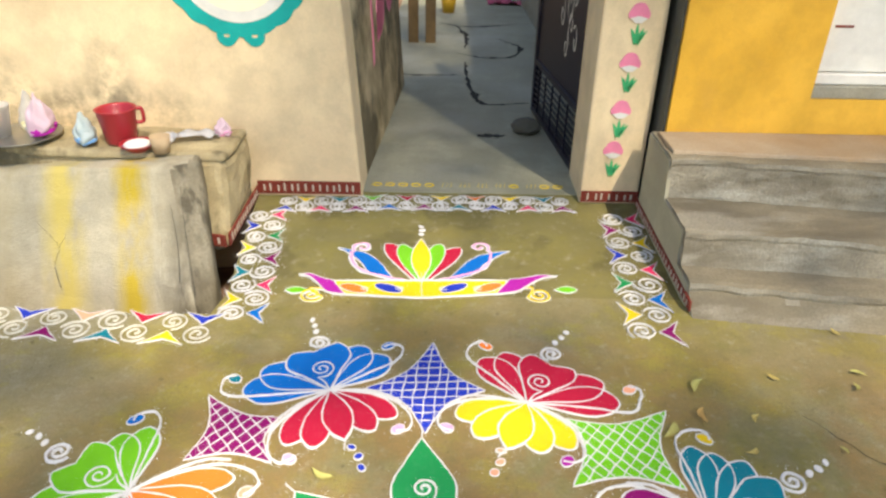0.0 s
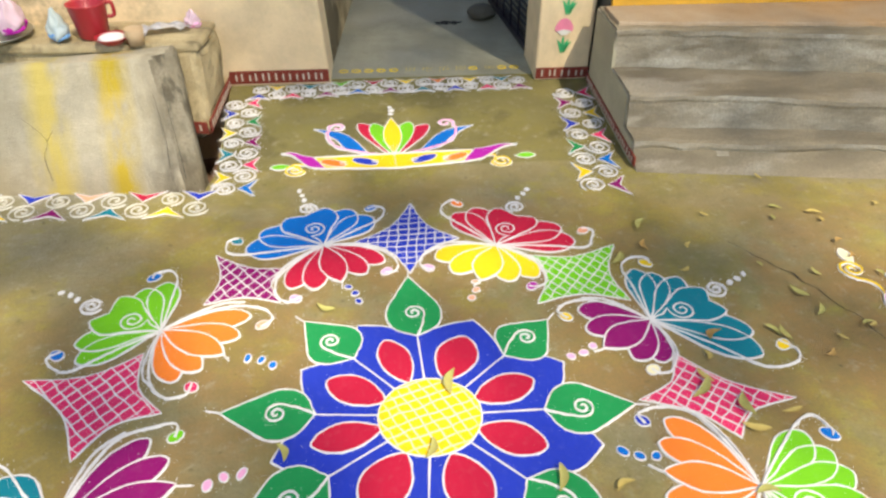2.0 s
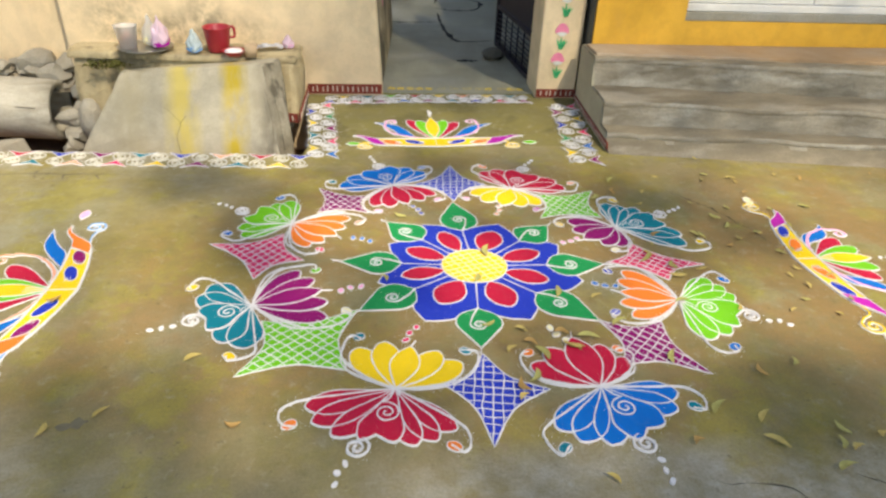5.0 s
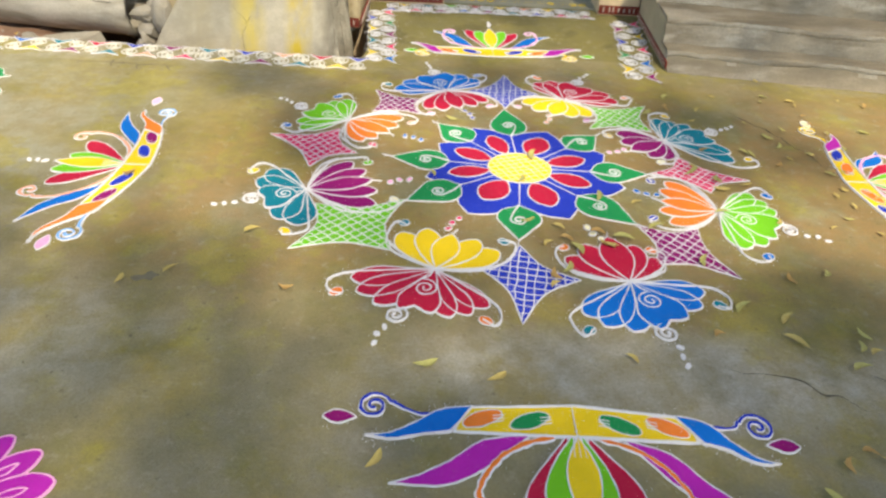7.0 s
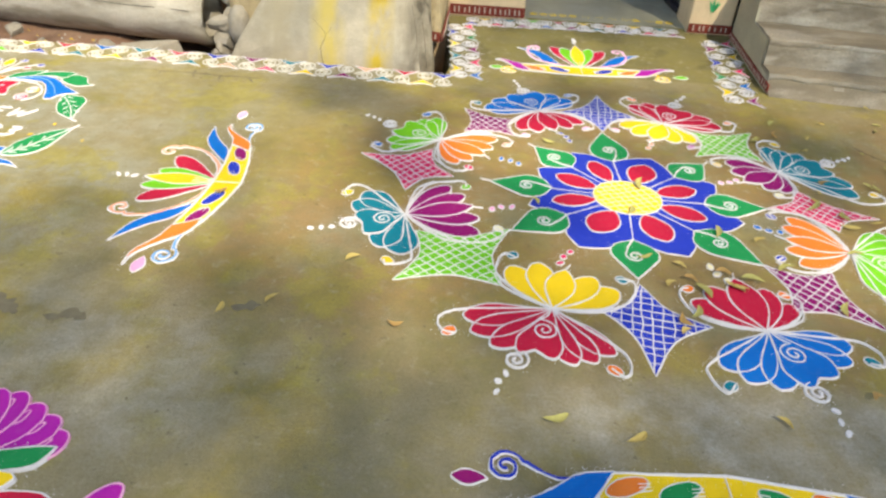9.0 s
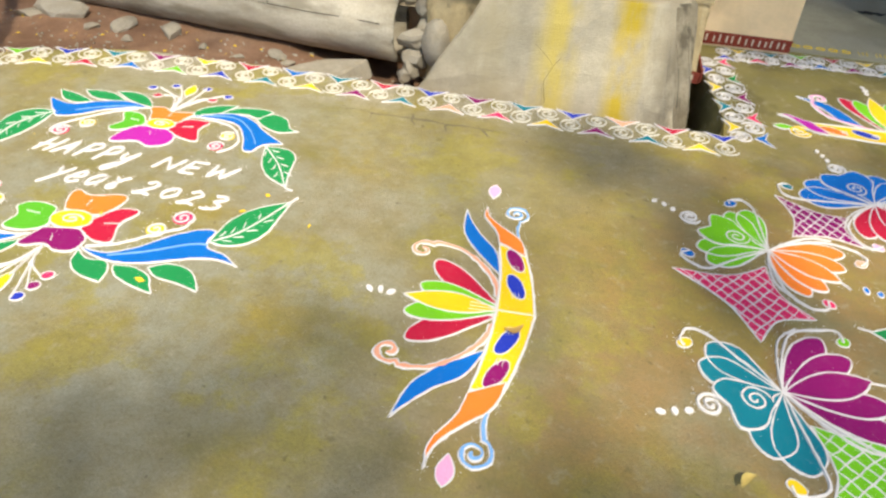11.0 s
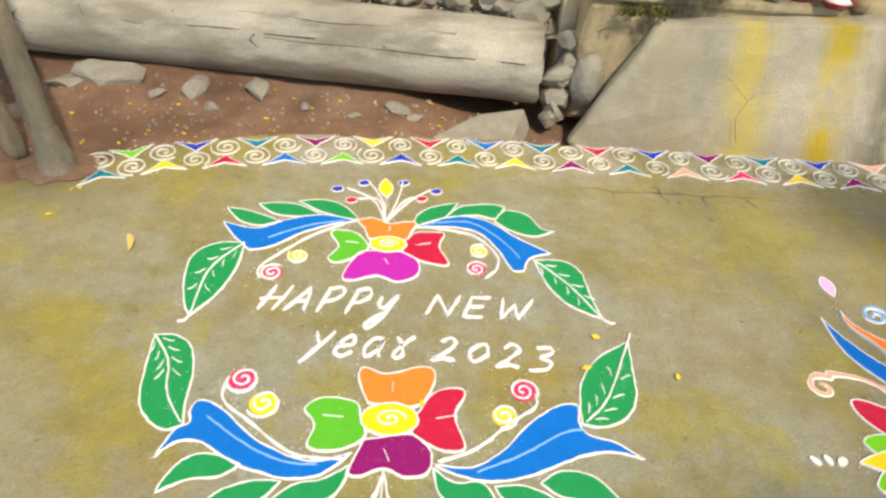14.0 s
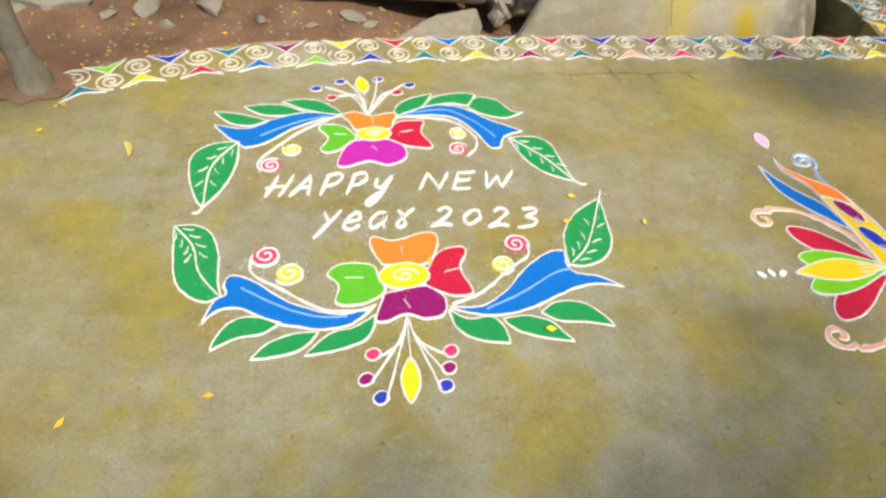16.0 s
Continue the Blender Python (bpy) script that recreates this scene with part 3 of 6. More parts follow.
        sp, en = of_side(spiral_at, s), of_side(end_at, s)
        wx = tx - band_w
        mixed = lambda q: y1 + (ty - y1) * q
        line = smooth([(s * band_w * 0.86, y1 - band_h * 0.06), (s * (band_w + wx * 0.18), mixed(0.1)), (s * (band_w + wx * 0.48), mixed(0.58)), (s * (band_w + wx * 0.75), mixed(0.92)), (s * tx, ty),
                       (s * (band_w + wx * 0.7), ty + 0.014 + (y0 - ty) * 0.2), (s * (band_w + wx * 0.35), y0 + 0.01 + (ty - y0) * 0.15), (s * band_w * 1.04, y0 + 0.002)], True, (0, 4, 7), 6)
        filled(root, line, wing, 0.011, z=0.0068, name="wing")
        tendril = smooth([(s * (band_w - 0.02), yb(band_w) - 0.075), (s * (band_w + 0.1), yb(band_w) - 0.055), (s * (sp[0] - 0.05), sp[1] - 0.02)])[:-1] + spiral_line((s * sp[0], sp[1]), 0.05, 1.8, 200 if s > 0 else 340, s)
        ob = stroke(root, tendril, 0.013, spiral_colour, name="spiral")
        stroke(ob, tendril, 0.0165, "white", name="outline", z=0.0046)
        filled(root, petal_line((s * (en[0] - 0.045), en[1]), (s * (en[0] + 0.05), en[1]), 0.023, 0, 1.2, 0.8), end_colour, 0.009, name="bead")
    dots(root, [(0.004 * (i % 2), fan[2] + 0.045 + 0.035 * i) for i in range(3)], 0.014)
    return root


panel_lotus((0.05, -0.634, 0), 180, "yellow, green and magenta half lotus of powder on a band", "blue", ((0.547, 0.057), (0.589, 0.027)), ((0.467, 0.226), (0.513, 0.174)),
            (((0.149, 0.228), (0.155, 0.255)), ((0.058, 0.25), (0.088, 0.24)), 0.28), ("green", "orange"), "magenta", "orange", "purple", curl=(0.225, 0.27), band_h=0.112,
            spiral_colour="navy", end_at=((0.577, -0.005), (0.667, -0.034)), spiral_at=((0.526, -0.064), (0.576, -0.077)))
panel_lotus((-0.09, 2.405, 0.005), 2, "bright half lotus of powder before the passage", "magenta", ((0.52, 0.045), (0.58, 0.025)), ((0.38, 0.268), (0.403, 0.235)),
            (((0.16, 0.3), (0.178, 0.262)), ((0.09, 0.29), (0.09, 0.292)), 0.34), ("navy", "orange"), "blue", "pink", "lime", long_from=0.11, long_w=0.036, band_h=0.125, band_w=0.36, curl=(0.26, 0.3),
            tilt=2.8, spiral_colour="yellow", end_at=((0.51, -0.066), (0.6, -0.07)), spiral_at=((0.45, -0.1), (0.486, -0.11)))
panel_lotus((-1.795, 0.727, 0), 90, "red and green half lotus of powder with orange wings", "orange", ((0.6, 0.09), (0.545, 0.088)), ((0.472, 0.212), (0.515, 0.162)),
            (((0.185, 0.235), (0.195, 0.212)), ((0.073, 0.265), (0.062, 0.24)), 0.28), ("navy", "purple"), "blue", "peach", "pink", long_from=0.17, long_w=0.03, band_h=0.12, bend=0.3, band_w=0.33,
            curl=(0.235, 0.3), spiral_colour="sky", end_at=((0.588, 0.036), (0.655, 0.077)), spiral_at=((0.53, -0.027), (0.529, -0.021)), low=-0.015)
panel_lotus((1.619, 0.903, 0), -90, "half lotus of green and red powder with magenta wings", "magenta", (0.49, 0.03), (0.33, 0.19), ((0.19, 0.19), (0.095, 0.24), 0.262),
            ("orange", "navy"), "blue", "pink", "cream", band_h=0.115, bend=0.2, band_w=0.33, curl=(0.23, 0.27), spiral_colour="yellow", end_at=(0.6, -0.05), spiral_at=(0.525, -0.07))


# ---- new year wreath ----
def wreath():
    root = thing("powder_wreath", "round wreath of powder flowers and leaves framing a greeting", "floor drawing", "", (-3.33, 1.2, 0), 0)

    def heart(c, rx, ry):
        """Yellow middle of a flower with its spiral, and a short stroke on each petal round it."""
        filled(root, oval_line(c, rx, ry, 0, 18), "yellow", 0.012, name="flower_heart", z=0.006)
        stroke(root, spiral_line(c, rx * 0.58, 1.6, 0, 1, ry / rx), 0.008, name="spiral", z=0.008)
        ticks = ((0.0, 1.7, 0.0, 2.4), (-1.6, 0.0, -2.3, 0.1), (1.6, 0.1, 2.3, 0.35), (-0.1, -1.8, 0.1, -2.5))
        strokes(root, [[Vector((c[0] + x0 * rx, c[1] + y0 * ry)), Vector((c[0] + x1 * rx, c[1] + y1 * ry))] for x0, y0, x1, y1 in ticks], 0.007, name="vein_work", z=0.0075)

    filled(root, smooth([(-0.073, 0.330), (-0.093, 0.384), (-0.116, 0.425), (-0.066, 0.443), (-0.009, 0.414), (0.051, 0.429), (0.086, 0.423), (0.069, 0.373), (0.051, 0.330)], True, (0,), 5), "orange", 0.012, z=0.0045)
    filled(root, smooth([(-0.071, 0.295), (-0.119, 0.357), (-0.189, 0.367), (-0.201, 0.342), (-0.169, 0.283), (-0.197, 0.221), (-0.154, 0.205), (-0.081, 0.260)], True, (0,), 5), "grass", 0.012, z=0.0045)
    filled(root, smooth([(0.038, 0.296), (0.084, 0.368), (0.163, 0.378), (0.184, 0.364), (0.168, 0.301), (0.201, 0.214), (0.124, 0.222), (0.053, 0.261)], True, (0,), 5), "red", 0.012, z=0.0045)
    filled(root, smooth([(-0.058, 0.266), (-0.100, 0.250), (-0.139, 0.138), (-0.104, 0.123), (-0.031, 0.148), (0.039, 0.123), (0.101, 0.160), (0.096, 0.227), (0.035, 0.268)], True, (0,), 5), "magenta", 0.012, z=0.0045)
    heart((-0.005, 0.302), 0.062, 0.04)
    filled(root, smooth([(-0.013, -0.345), (-0.043, -0.273), (-0.037, -0.227), (0.032, -0.247), (0.116, -0.219), (0.159, -0.228), (0.156, -0.288), (0.112, -0.351)], True, (0,), 5), "orange", 0.012, z=0.0045)
    filled(root, smooth([(-0.029, -0.386), (-0.048, -0.343), (-0.131, -0.333), (-0.175, -0.370), (-0.143, -0.418), (-0.151, -0.481), (-0.083, -0.491), (-0.013, -0.449)], True, (0,), 5), "grass", 0.012, z=0.0045)
    filled(root, smooth([(0.121, -0.374), (0.157, -0.309), (0.216, -0.287), (0.245, -0.304), (0.218, -0.378), (0.242, -0.469), (0.195, -0.482), (0.147, -0.462), (0.105, -0.427)], True, (0,), 5), "red", 0.012, z=0.0045)
    filled(root, smooth([(-0.014, -0.458), (-0.042, -0.546), (-0.011, -0.556), (0.041, -0.536), (0.095, -0.557), (0.147, -0.545), (0.160, -0.497), (0.140, -0.461), (0.096, -0.437)], True, (0,), 5), "purple", 0.012, z=0.0045)
    heart((0.048, -0.394), 0.075, 0.05)

    def trumpet(pts, sharp, vein):
        filled(root, smooth(pts, True, sharp, 6), "blue", 0.012, name="trumpet_flower")
        stroke(root, smooth(vein), 0.007, "sky", name="vein")

    trumpet([(-0.121, 0.423), (-0.241, 0.450), (-0.357, 0.418), (-0.460, 0.361), (-0.580, 0.390), (-0.521, 0.308), (-0.458, 0.249), (-0.391, 0.271), (-0.299, 0.349), (-0.204, 0.401)], (0, 4, 6), [(-0.164, 0.420), (-0.280, 0.389), (-0.411, 0.312)])
    trumpet([(0.078, 0.402), (0.174, 0.457), (0.267, 0.476), (0.352, 0.445), (0.437, 0.370), (0.546, 0.294), (0.475, 0.264), (0.448, 0.201), (0.410, 0.204), (0.365, 0.307), (0.302, 0.389), (0.207, 0.414)], (0, 5, 7), [(0.130, 0.426), (0.271, 0.441), (0.375, 0.359), (0.441, 0.258)])
    trumpet([(-0.040, -0.494), (-0.121, -0.521), (-0.198, -0.508), (-0.297, -0.457), (-0.385, -0.382), (-0.446, -0.354), (-0.469, -0.382), (-0.459, -0.423), (-0.490, -0.449), (-0.518, -0.527), (-0.483, -0.486), (-0.424, -0.476), (-0.317, -0.535), (-0.200, -0.568), (-0.109, -0.556)], (0, 9), [(-0.421, -0.404), (-0.297, -0.486), (-0.199, -0.527), (-0.121, -0.530)])
    trumpet([(0.166, -0.520), (0.260, -0.524), (0.337, -0.476), (0.412, -0.393), (0.491, -0.335), (0.548, -0.328), (0.546, -0.377), (0.562, -0.417), (0.629, -0.439), (0.696, -0.485), (0.627, -0.467), (0.547, -0.479), (0.469, -0.512), (0.385, -0.547), (0.295, -0.560), (0.219, -0.544)], (0, 9), [(0.271, -0.538), (0.387, -0.484), (0.497, -0.418), (0.556, -0.404)])

    def big_leaf(outline, sharp, rib):
        filled(root, smooth(outline, True, sharp, 6), "green", 0.012, name="leaf")
        rib = smooth(rib, n=6)
        stroke(root, rib, 0.0075, name="vein")
        lines = []
        for i in (2, 4, 6, 8):
            d = (rib[i + 1] - rib[i - 1]).normalized()
            for s in (-1, 1):
                n = Vector((-d.y, d.x)) * s
                lines.append([rib[i] + n * 0.012, rib[i] + n * 0.024 + d * 0.02, rib[i] + n * 0.034 + d * 0.028])
        strokes(root, lines, 0.006, name="vein_work")

    big_leaf([(-0.483, 0.283), (-0.574, 0.273), (-0.634, 0.208), (-0.626, 0.087), (-0.595, -0.009), (-0.569, -0.056), (-0.511, 0.043), (-0.481, 0.164)], (0, 5), [(-0.486, 0.278), (-0.562, 0.144), (-0.569, -0.056), (-0.596, -0.080)])
    big_leaf([(-0.641, -0.136), (-0.578, -0.135), (-0.527, -0.176), (-0.496, -0.267), (-0.489, -0.360), (-0.474, -0.430), (-0.511, -0.447), (-0.563, -0.423), (-0.605, -0.368), (-0.625, -0.276)], (0, 5), [(-0.641, -0.136), (-0.577, -0.222), (-0.543, -0.337), (-0.477, -0.430)])
    big_leaf([(0.488, 0.255), (0.585, 0.256), (0.637, 0.201), (0.652, 0.093), (0.673, -0.002), (0.583, 0.047), (0.523, 0.128)], (0, 4), [(0.488, 0.255), (0.590, 0.137), (0.673, -0.002), (0.710, -0.020)])
    big_leaf([(0.554, -0.385), (0.559, -0.309), (0.576, -0.239), (0.635, -0.158), (0.732, -0.093), (0.724, -0.219), (0.714, -0.301), (0.671, -0.366), (0.606, -0.393)], (0, 4), [(0.563, -0.382), (0.640, -0.295), (0.730, -0.097), (0.747, -0.059)])
    for outline, tip in (
            ([(-0.110, 0.425), (-0.181, 0.511), (-0.260, 0.539), (-0.340, 0.526), (-0.241, 0.462)], 3),
            ([(-0.251, 0.450), (-0.339, 0.503), (-0.418, 0.509), (-0.480, 0.498), (-0.416, 0.447), (-0.338, 0.435)], 3),
            ([(-0.391, 0.406), (-0.493, 0.452), (-0.587, 0.471), (-0.528, 0.401), (-0.451, 0.378)], 2),
            ([(0.079, 0.411), (0.087, 0.470), (0.142, 0.524), (0.232, 0.554), (0.192, 0.472), (0.130, 0.429)], 3),
            ([(0.191, 0.466), (0.245, 0.533), (0.352, 0.555), (0.405, 0.542), (0.367, 0.472), (0.299, 0.487)], 3),
            ([(0.364, 0.456), (0.407, 0.521), (0.485, 0.499), (0.529, 0.426), (0.572, 0.413), (0.499, 0.381), (0.424, 0.405)], 4),
            ([(-0.304, -0.536), (-0.381, -0.511), (-0.436, -0.523), (-0.473, -0.574), (-0.483, -0.615), (-0.419, -0.581), (-0.351, -0.571)], 4),
            ([(-0.200, -0.577), (-0.269, -0.579), (-0.337, -0.607), (-0.375, -0.652), (-0.310, -0.649), (-0.243, -0.629)], 3),
            ([(-0.043, -0.530), (-0.103, -0.569), (-0.173, -0.587), (-0.236, -0.652), (-0.149, -0.641), (-0.079, -0.616), (-0.051, -0.577)], 3),
            ([(0.164, -0.530), (0.215, -0.566), (0.280, -0.563), (0.312, -0.605), (0.317, -0.660), (0.234, -0.640), (0.180, -0.598)], 4),
            ([(0.313, -0.574), (0.379, -0.568), (0.444, -0.592), (0.474, -0.633), (0.497, -0.667), (0.414, -0.647), (0.345, -0.617)], 4),
            ([(0.425, -0.560), (0.480, -0.525), (0.551, -0.534), (0.601, -0.580), (0.624, -0.624), (0.541, -0.604), (0.473, -0.593)], 4)):
        filled(root, smooth(outline, True, (0, tip), 5), "green", 0.011, name="leaf", z=0.0026)
    for c, r, col, st in (((-0.295, 0.229), 0.036, "yellow", 150), ((-0.364, 0.142), 0.04, "rose", 60), ((0.304, 0.288), 0.036, "yellow", 60), ((0.291, 0.199), 0.037, "rose", 20), ((-0.285, -0.357), 0.046, "yellow", 210), ((-0.356, -0.281), 0.046, "rose", 190), ((0.348, -0.37), 0.04, "yellow", 250), ((0.405, -0.287), 0.042, "rose", 330)):
        ob = fill(root, oval_line(c, r * 0.85, r * 0.8), col, "bead", 0.003)
        stroke(ob, spiral_line(c, r, 1.9, st, 1), 0.009, name="spiral")
    for ln in ([(-0.165, 0.404), (-0.262, 0.338), (-0.371, 0.221), (-0.409, 0.158), (-0.395, 0.114)], [(0.118, 0.408), (0.280, 0.372), (0.359, 0.278), (0.360, 0.208), (0.317, 0.157)], [(-0.056, -0.513), (-0.184, -0.503), (-0.312, -0.412), (-0.394, -0.349), (-0.397, -0.274)], [(0.175, -0.511), (0.271, -0.471), (0.366, -0.389), (0.434, -0.338), (0.437, -0.299)]):
        stroke(root, smooth(ln), 0.009, name="curl")
    # sprays of buds
    f0 = Vector((-0.024, 0.42))
    for x, y, col in ((-0.214, 0.61, "navy"), (-0.155, 0.545, "red"), (-0.12, 0.655, "navy"), (0.03, 0.665, "navy"), (0.1, 0.57, "red"), (0.154, 0.62, "navy")):
        filled(root, oval_line((x, y), 0.021, 0.017, 20), col, 0.007, name="bud")
        stroke(root, smooth([f0, (x * 0.35, 0.55), (x * 0.85, y + 0.01)]), 0.008, name="stalk", z=0.005)
    filled(root, petal_line((-0.03, 0.57), (-0.041, 0.69), 0.026, 0, 1, 0.9), "yellow", 0.009, name="bud")
    stroke(root, [f0, Vector((-0.03, 0.57))], 0.008, name="stalk")
    f0 = Vector((0.043, -0.545))
    for x, y, col in ((-0.057, -0.663, "rose"), (-0.079, -0.739, "purple"), (-0.043, -0.797, "navy"), (0.125, -0.776, "navy"), (0.14, -0.723, "purple"), (0.151, -0.67, "rose")):
        filled(root, oval_line((x, y), 0.021, 0.018, 30), col, 0.01, name="bud")
        stroke(root, smooth([f0, (0.043 + (x - 0.043) * 0.25, -0.63), (x + (0.012 if x < 0.04 else -0.012), y - 0.012)]), 0.008, name="stalk", z=0.005)
    filled(root, petal_line((0.04, -0.68), (0.031, -0.82), 0.025, 0, 1, 0.8), "yellow", 0.011, name="bud")
    stroke(root, [f0, Vector((0.04, -0.7))], 0.012, name="stalk")
    return root


wreath()

GLYPHS = {
    "H": (((0.1, 0), (0.2, 1)), ((0.75, 0), (0.9, 1)), ((-0.1, 0.42), (0.85, 0.52))), "A": (((0, 0), (0.5, 1), (0.85, 0)), ((0.15, 0.4), (0.8, 0.42))),
    "P": (((0.15, 0), (0.15, 1)), ((0.05, 0.95), (0.6, 1.05), (0.8, 0.75), (0.5, 0.5), (0.15, 0.45))), "Y": (((0.1, 0.75), (0.15, 0.4), (0.45, 0.35), (0.75, 0.85)), ((0.75, 0.85), (0.6, 0.1), (0.3, -0.45), (0.05, -0.4), (0.2, -0.15), (0.55, 0.1))),
    "N": (((0.05, 0), (0.15, 1), (0.8, 0.05), (0.95, 1)),), "E": (((0.8, 1), (0.15, 0.95), (0.1, 0.02), (0.8, 0.0)), ((0.12, 0.5), (0.7, 0.52))), "W": (((0, 1), (0.2, 0), (0.5, 0.7), (0.75, 0), (1.05, 1)),),
    "y": (((0.05, 0.95), (0.45, 0.45)), ((0.85, 1.0), (0.1, -0.35))), "e": (((0.05, 0.4), (0.7, 0.5), (0.5, 0.85), (0.15, 0.6), (0.1, 0.15), (0.5, 0.0), (0.85, 0.2)),),
    "a": (((0.75, 0.7), (0.35, 0.8), (0.1, 0.4), (0.3, 0.02), (0.65, 0.25), (0.75, 0.7), (0.78, 0.2), (0.95, 0.0)),), "r": (((0.05, 0.85), (0.3, 0.65), (0.65, 0.15), (0.45, -0.02), (0.25, 0.15), (0.5, 0.6), (0.8, 0.92)),),
    "2": (((0.1, 0.8), (0.4, 1.0), (0.7, 0.75), (0.4, 0.3), (0.05, 0.02), (0.5, 0.1), (0.95, 0.0)),), "0": (((0.4, 0.85), (0.1, 0.5), (0.4, 0.1), (0.8, 0.4), (0.65, 0.8), (0.4, 0.85)),),
    "3": (((0.1, 0.95), (0.6, 1.0), (0.75, 0.75), (0.35, 0.55), (0.8, 0.35), (0.7, 0.05), (0.05, 0.0)),)}


def greeting(label, words):
    """Handwriting in powder; each word with its place from x0 to x1, the heights of its line's ends and of its letters."""
    root = thing("powder_writing", label, "writing", "", (-3.33, 1.2, 0), 0)
    for text, x0, x1, y0, y1, high in words:
        step = (x1 - x0) / (len(text) - 0.15)
        for i, ch in enumerate(text):
            y = y0 + (y1 - y0) * i / (len(text) - 1)
            for ln in GLYPHS[ch]:
                pts = [(x0 + step * (i + u * 0.82) + 0.33 * v * high, y + v * high) for u, v in ln]
                stroke(root, smooth(pts, n=5) if len(ln) > 3 and ch not in "NWHAE" else smooth(pts, False, range(len(pts)), 4), 0.0128, name="letter")
    return root


greeting("white powder handwriting inside the wreath: HAPPY NEW year 2023", (("HAPPY", -0.385, 0.035, -0.02, -0.026, 0.106), ("NEW", 0.125, 0.435, -0.015, -0.017, 0.086),
         ("year", -0.215, 0.09, -0.187, -0.186, 0.09), ("2023", 0.148, 0.5, -0.19, -0.213, 0.086)))


# ---- fan flower by the yard's lower side ----
def fan_flower():
    root = thing("powder_fan_flower", "magenta fan-shaped flower of powder over green and yellow leaves", "floor drawing", "", (-1.96, -0.76, 0), 0)
    tips = [(-0.255, 0.165), (-0.215, 0.245), (-0.15, 0.285), (0.29, 0.17), (0.235, 0.225), (0.165, 0.265), (-0.07, 0.305), (0.09, 0.3)]
    for i, (x, y) in enumerate(tips):
        b = (x * 0.42, 0.035 + 0.3 * abs(x) * 0.35)
        filled(root, petal_line(b, (x * 0.98, y * 0.96), 0.05, 0.012 if x < 0 else -0.012, 1.75, 0.52), "magenta", 0.011, "pink", z=0.002 + 0.001 * i)
        stroke(root, petal_line((x * 0.7, y * 0.66), (x * 0.86, y * 0.86), 0.012, 0, 1, 0.8), 0.007, "pink", True, "eyelet", 0.003 + 0.001 * i)
    filled(root, petal_line((0.01, 0.02), (0.03, 0.29), 0.064, 0.0, 1.5, 0.6), "magenta", 0.012, "pink", z=0.0105)
    stroke(root, petal_line((0.012, 0.09), (0.018, 0.25), 0.032, 0, 1, 0.8), 0.008, "pink", True, "eyelet", 0.0118)
    filled(root, smooth([(0, 0), (0.1, 0.075), (0.2, 0.11), (0.275, 0.12), (0.25, 0.06), (0.17, 0.035), (0.08, 0.02)], True, (0, 3), 5), "green", 0.012, name="leaf", z=0.0115)
    filled(root, smooth([(0, 0), (-0.06, 0.085), (-0.16, 0.13), (-0.245, 0.125), (-0.22, 0.06), (-0.12, 0.03)], True, (0, 3), 5), "green", 0.012, name="leaf", z=0.0115)
    for s in (-1, 1):
        filled(root, smooth([(0, -0.06), (s * 0.09, 0.005), (s * 0.18, 0.035), (s * 0.225, 0.02), (s * 0.2, -0.01), (s * 0.12, -0.01), (s * 0.05, -0.04)], True, (0,), 5), "yellow", 0.011, name="leaf", z=0.0125)
        filled(root, petal_line((0, -0.12), (s * 0.12, -0.06), 0.04, 0, 1.2), "rose", 0.011, z=0.003)
    filled(root, smooth([(0.05, -0.1), (0.12, -0.035), (0.21, -0.012), (0.31, -0.008), (0.36, -0.05), (0.25, -0.09), (0.14, -0.12)], True, (0,), 5), "red", 0.012)
    return root


def side_flower():
    """Second magenta fan, opening away from the first."""
    root = thing("powder_fan_flower", "magenta fan-shaped flower of powder edged in pale pink", "floor drawing", "", (-1.6, -0.99, 0), 0)
    for i, (x, y, w) in enumerate(((0.125, 0.27, 0.042), (0.225, 0.225, 0.042), (0.36, -0.12, 0.05), (0.3, 0.14, 0.05), (0.375, 0.01, 0.055))):
        filled(root, petal_line((x * 0.2, y * 0.2), (x, y), w, 0.0, 1.6, 0.55), "magenta", 0.013, "pink", z=0.002 + 0.001 * i)
        stroke(root, petal_line((x * 0.6, y * 0.6), (x * 0.82, y * 0.82), 0.012, 0, 1, 0.8), 0.007, "pink", True, "eyelet", 0.0034 + 0.001 * i)
    return root


fan_flower()
side_flower()


# ---- border of spirals and birds' feet ----
BORDER_COLOURS = ("navy", "yellow", "rose", "teal", "purple", "lime", "blue", "red", "purple", "yellow", "teal", "orange")


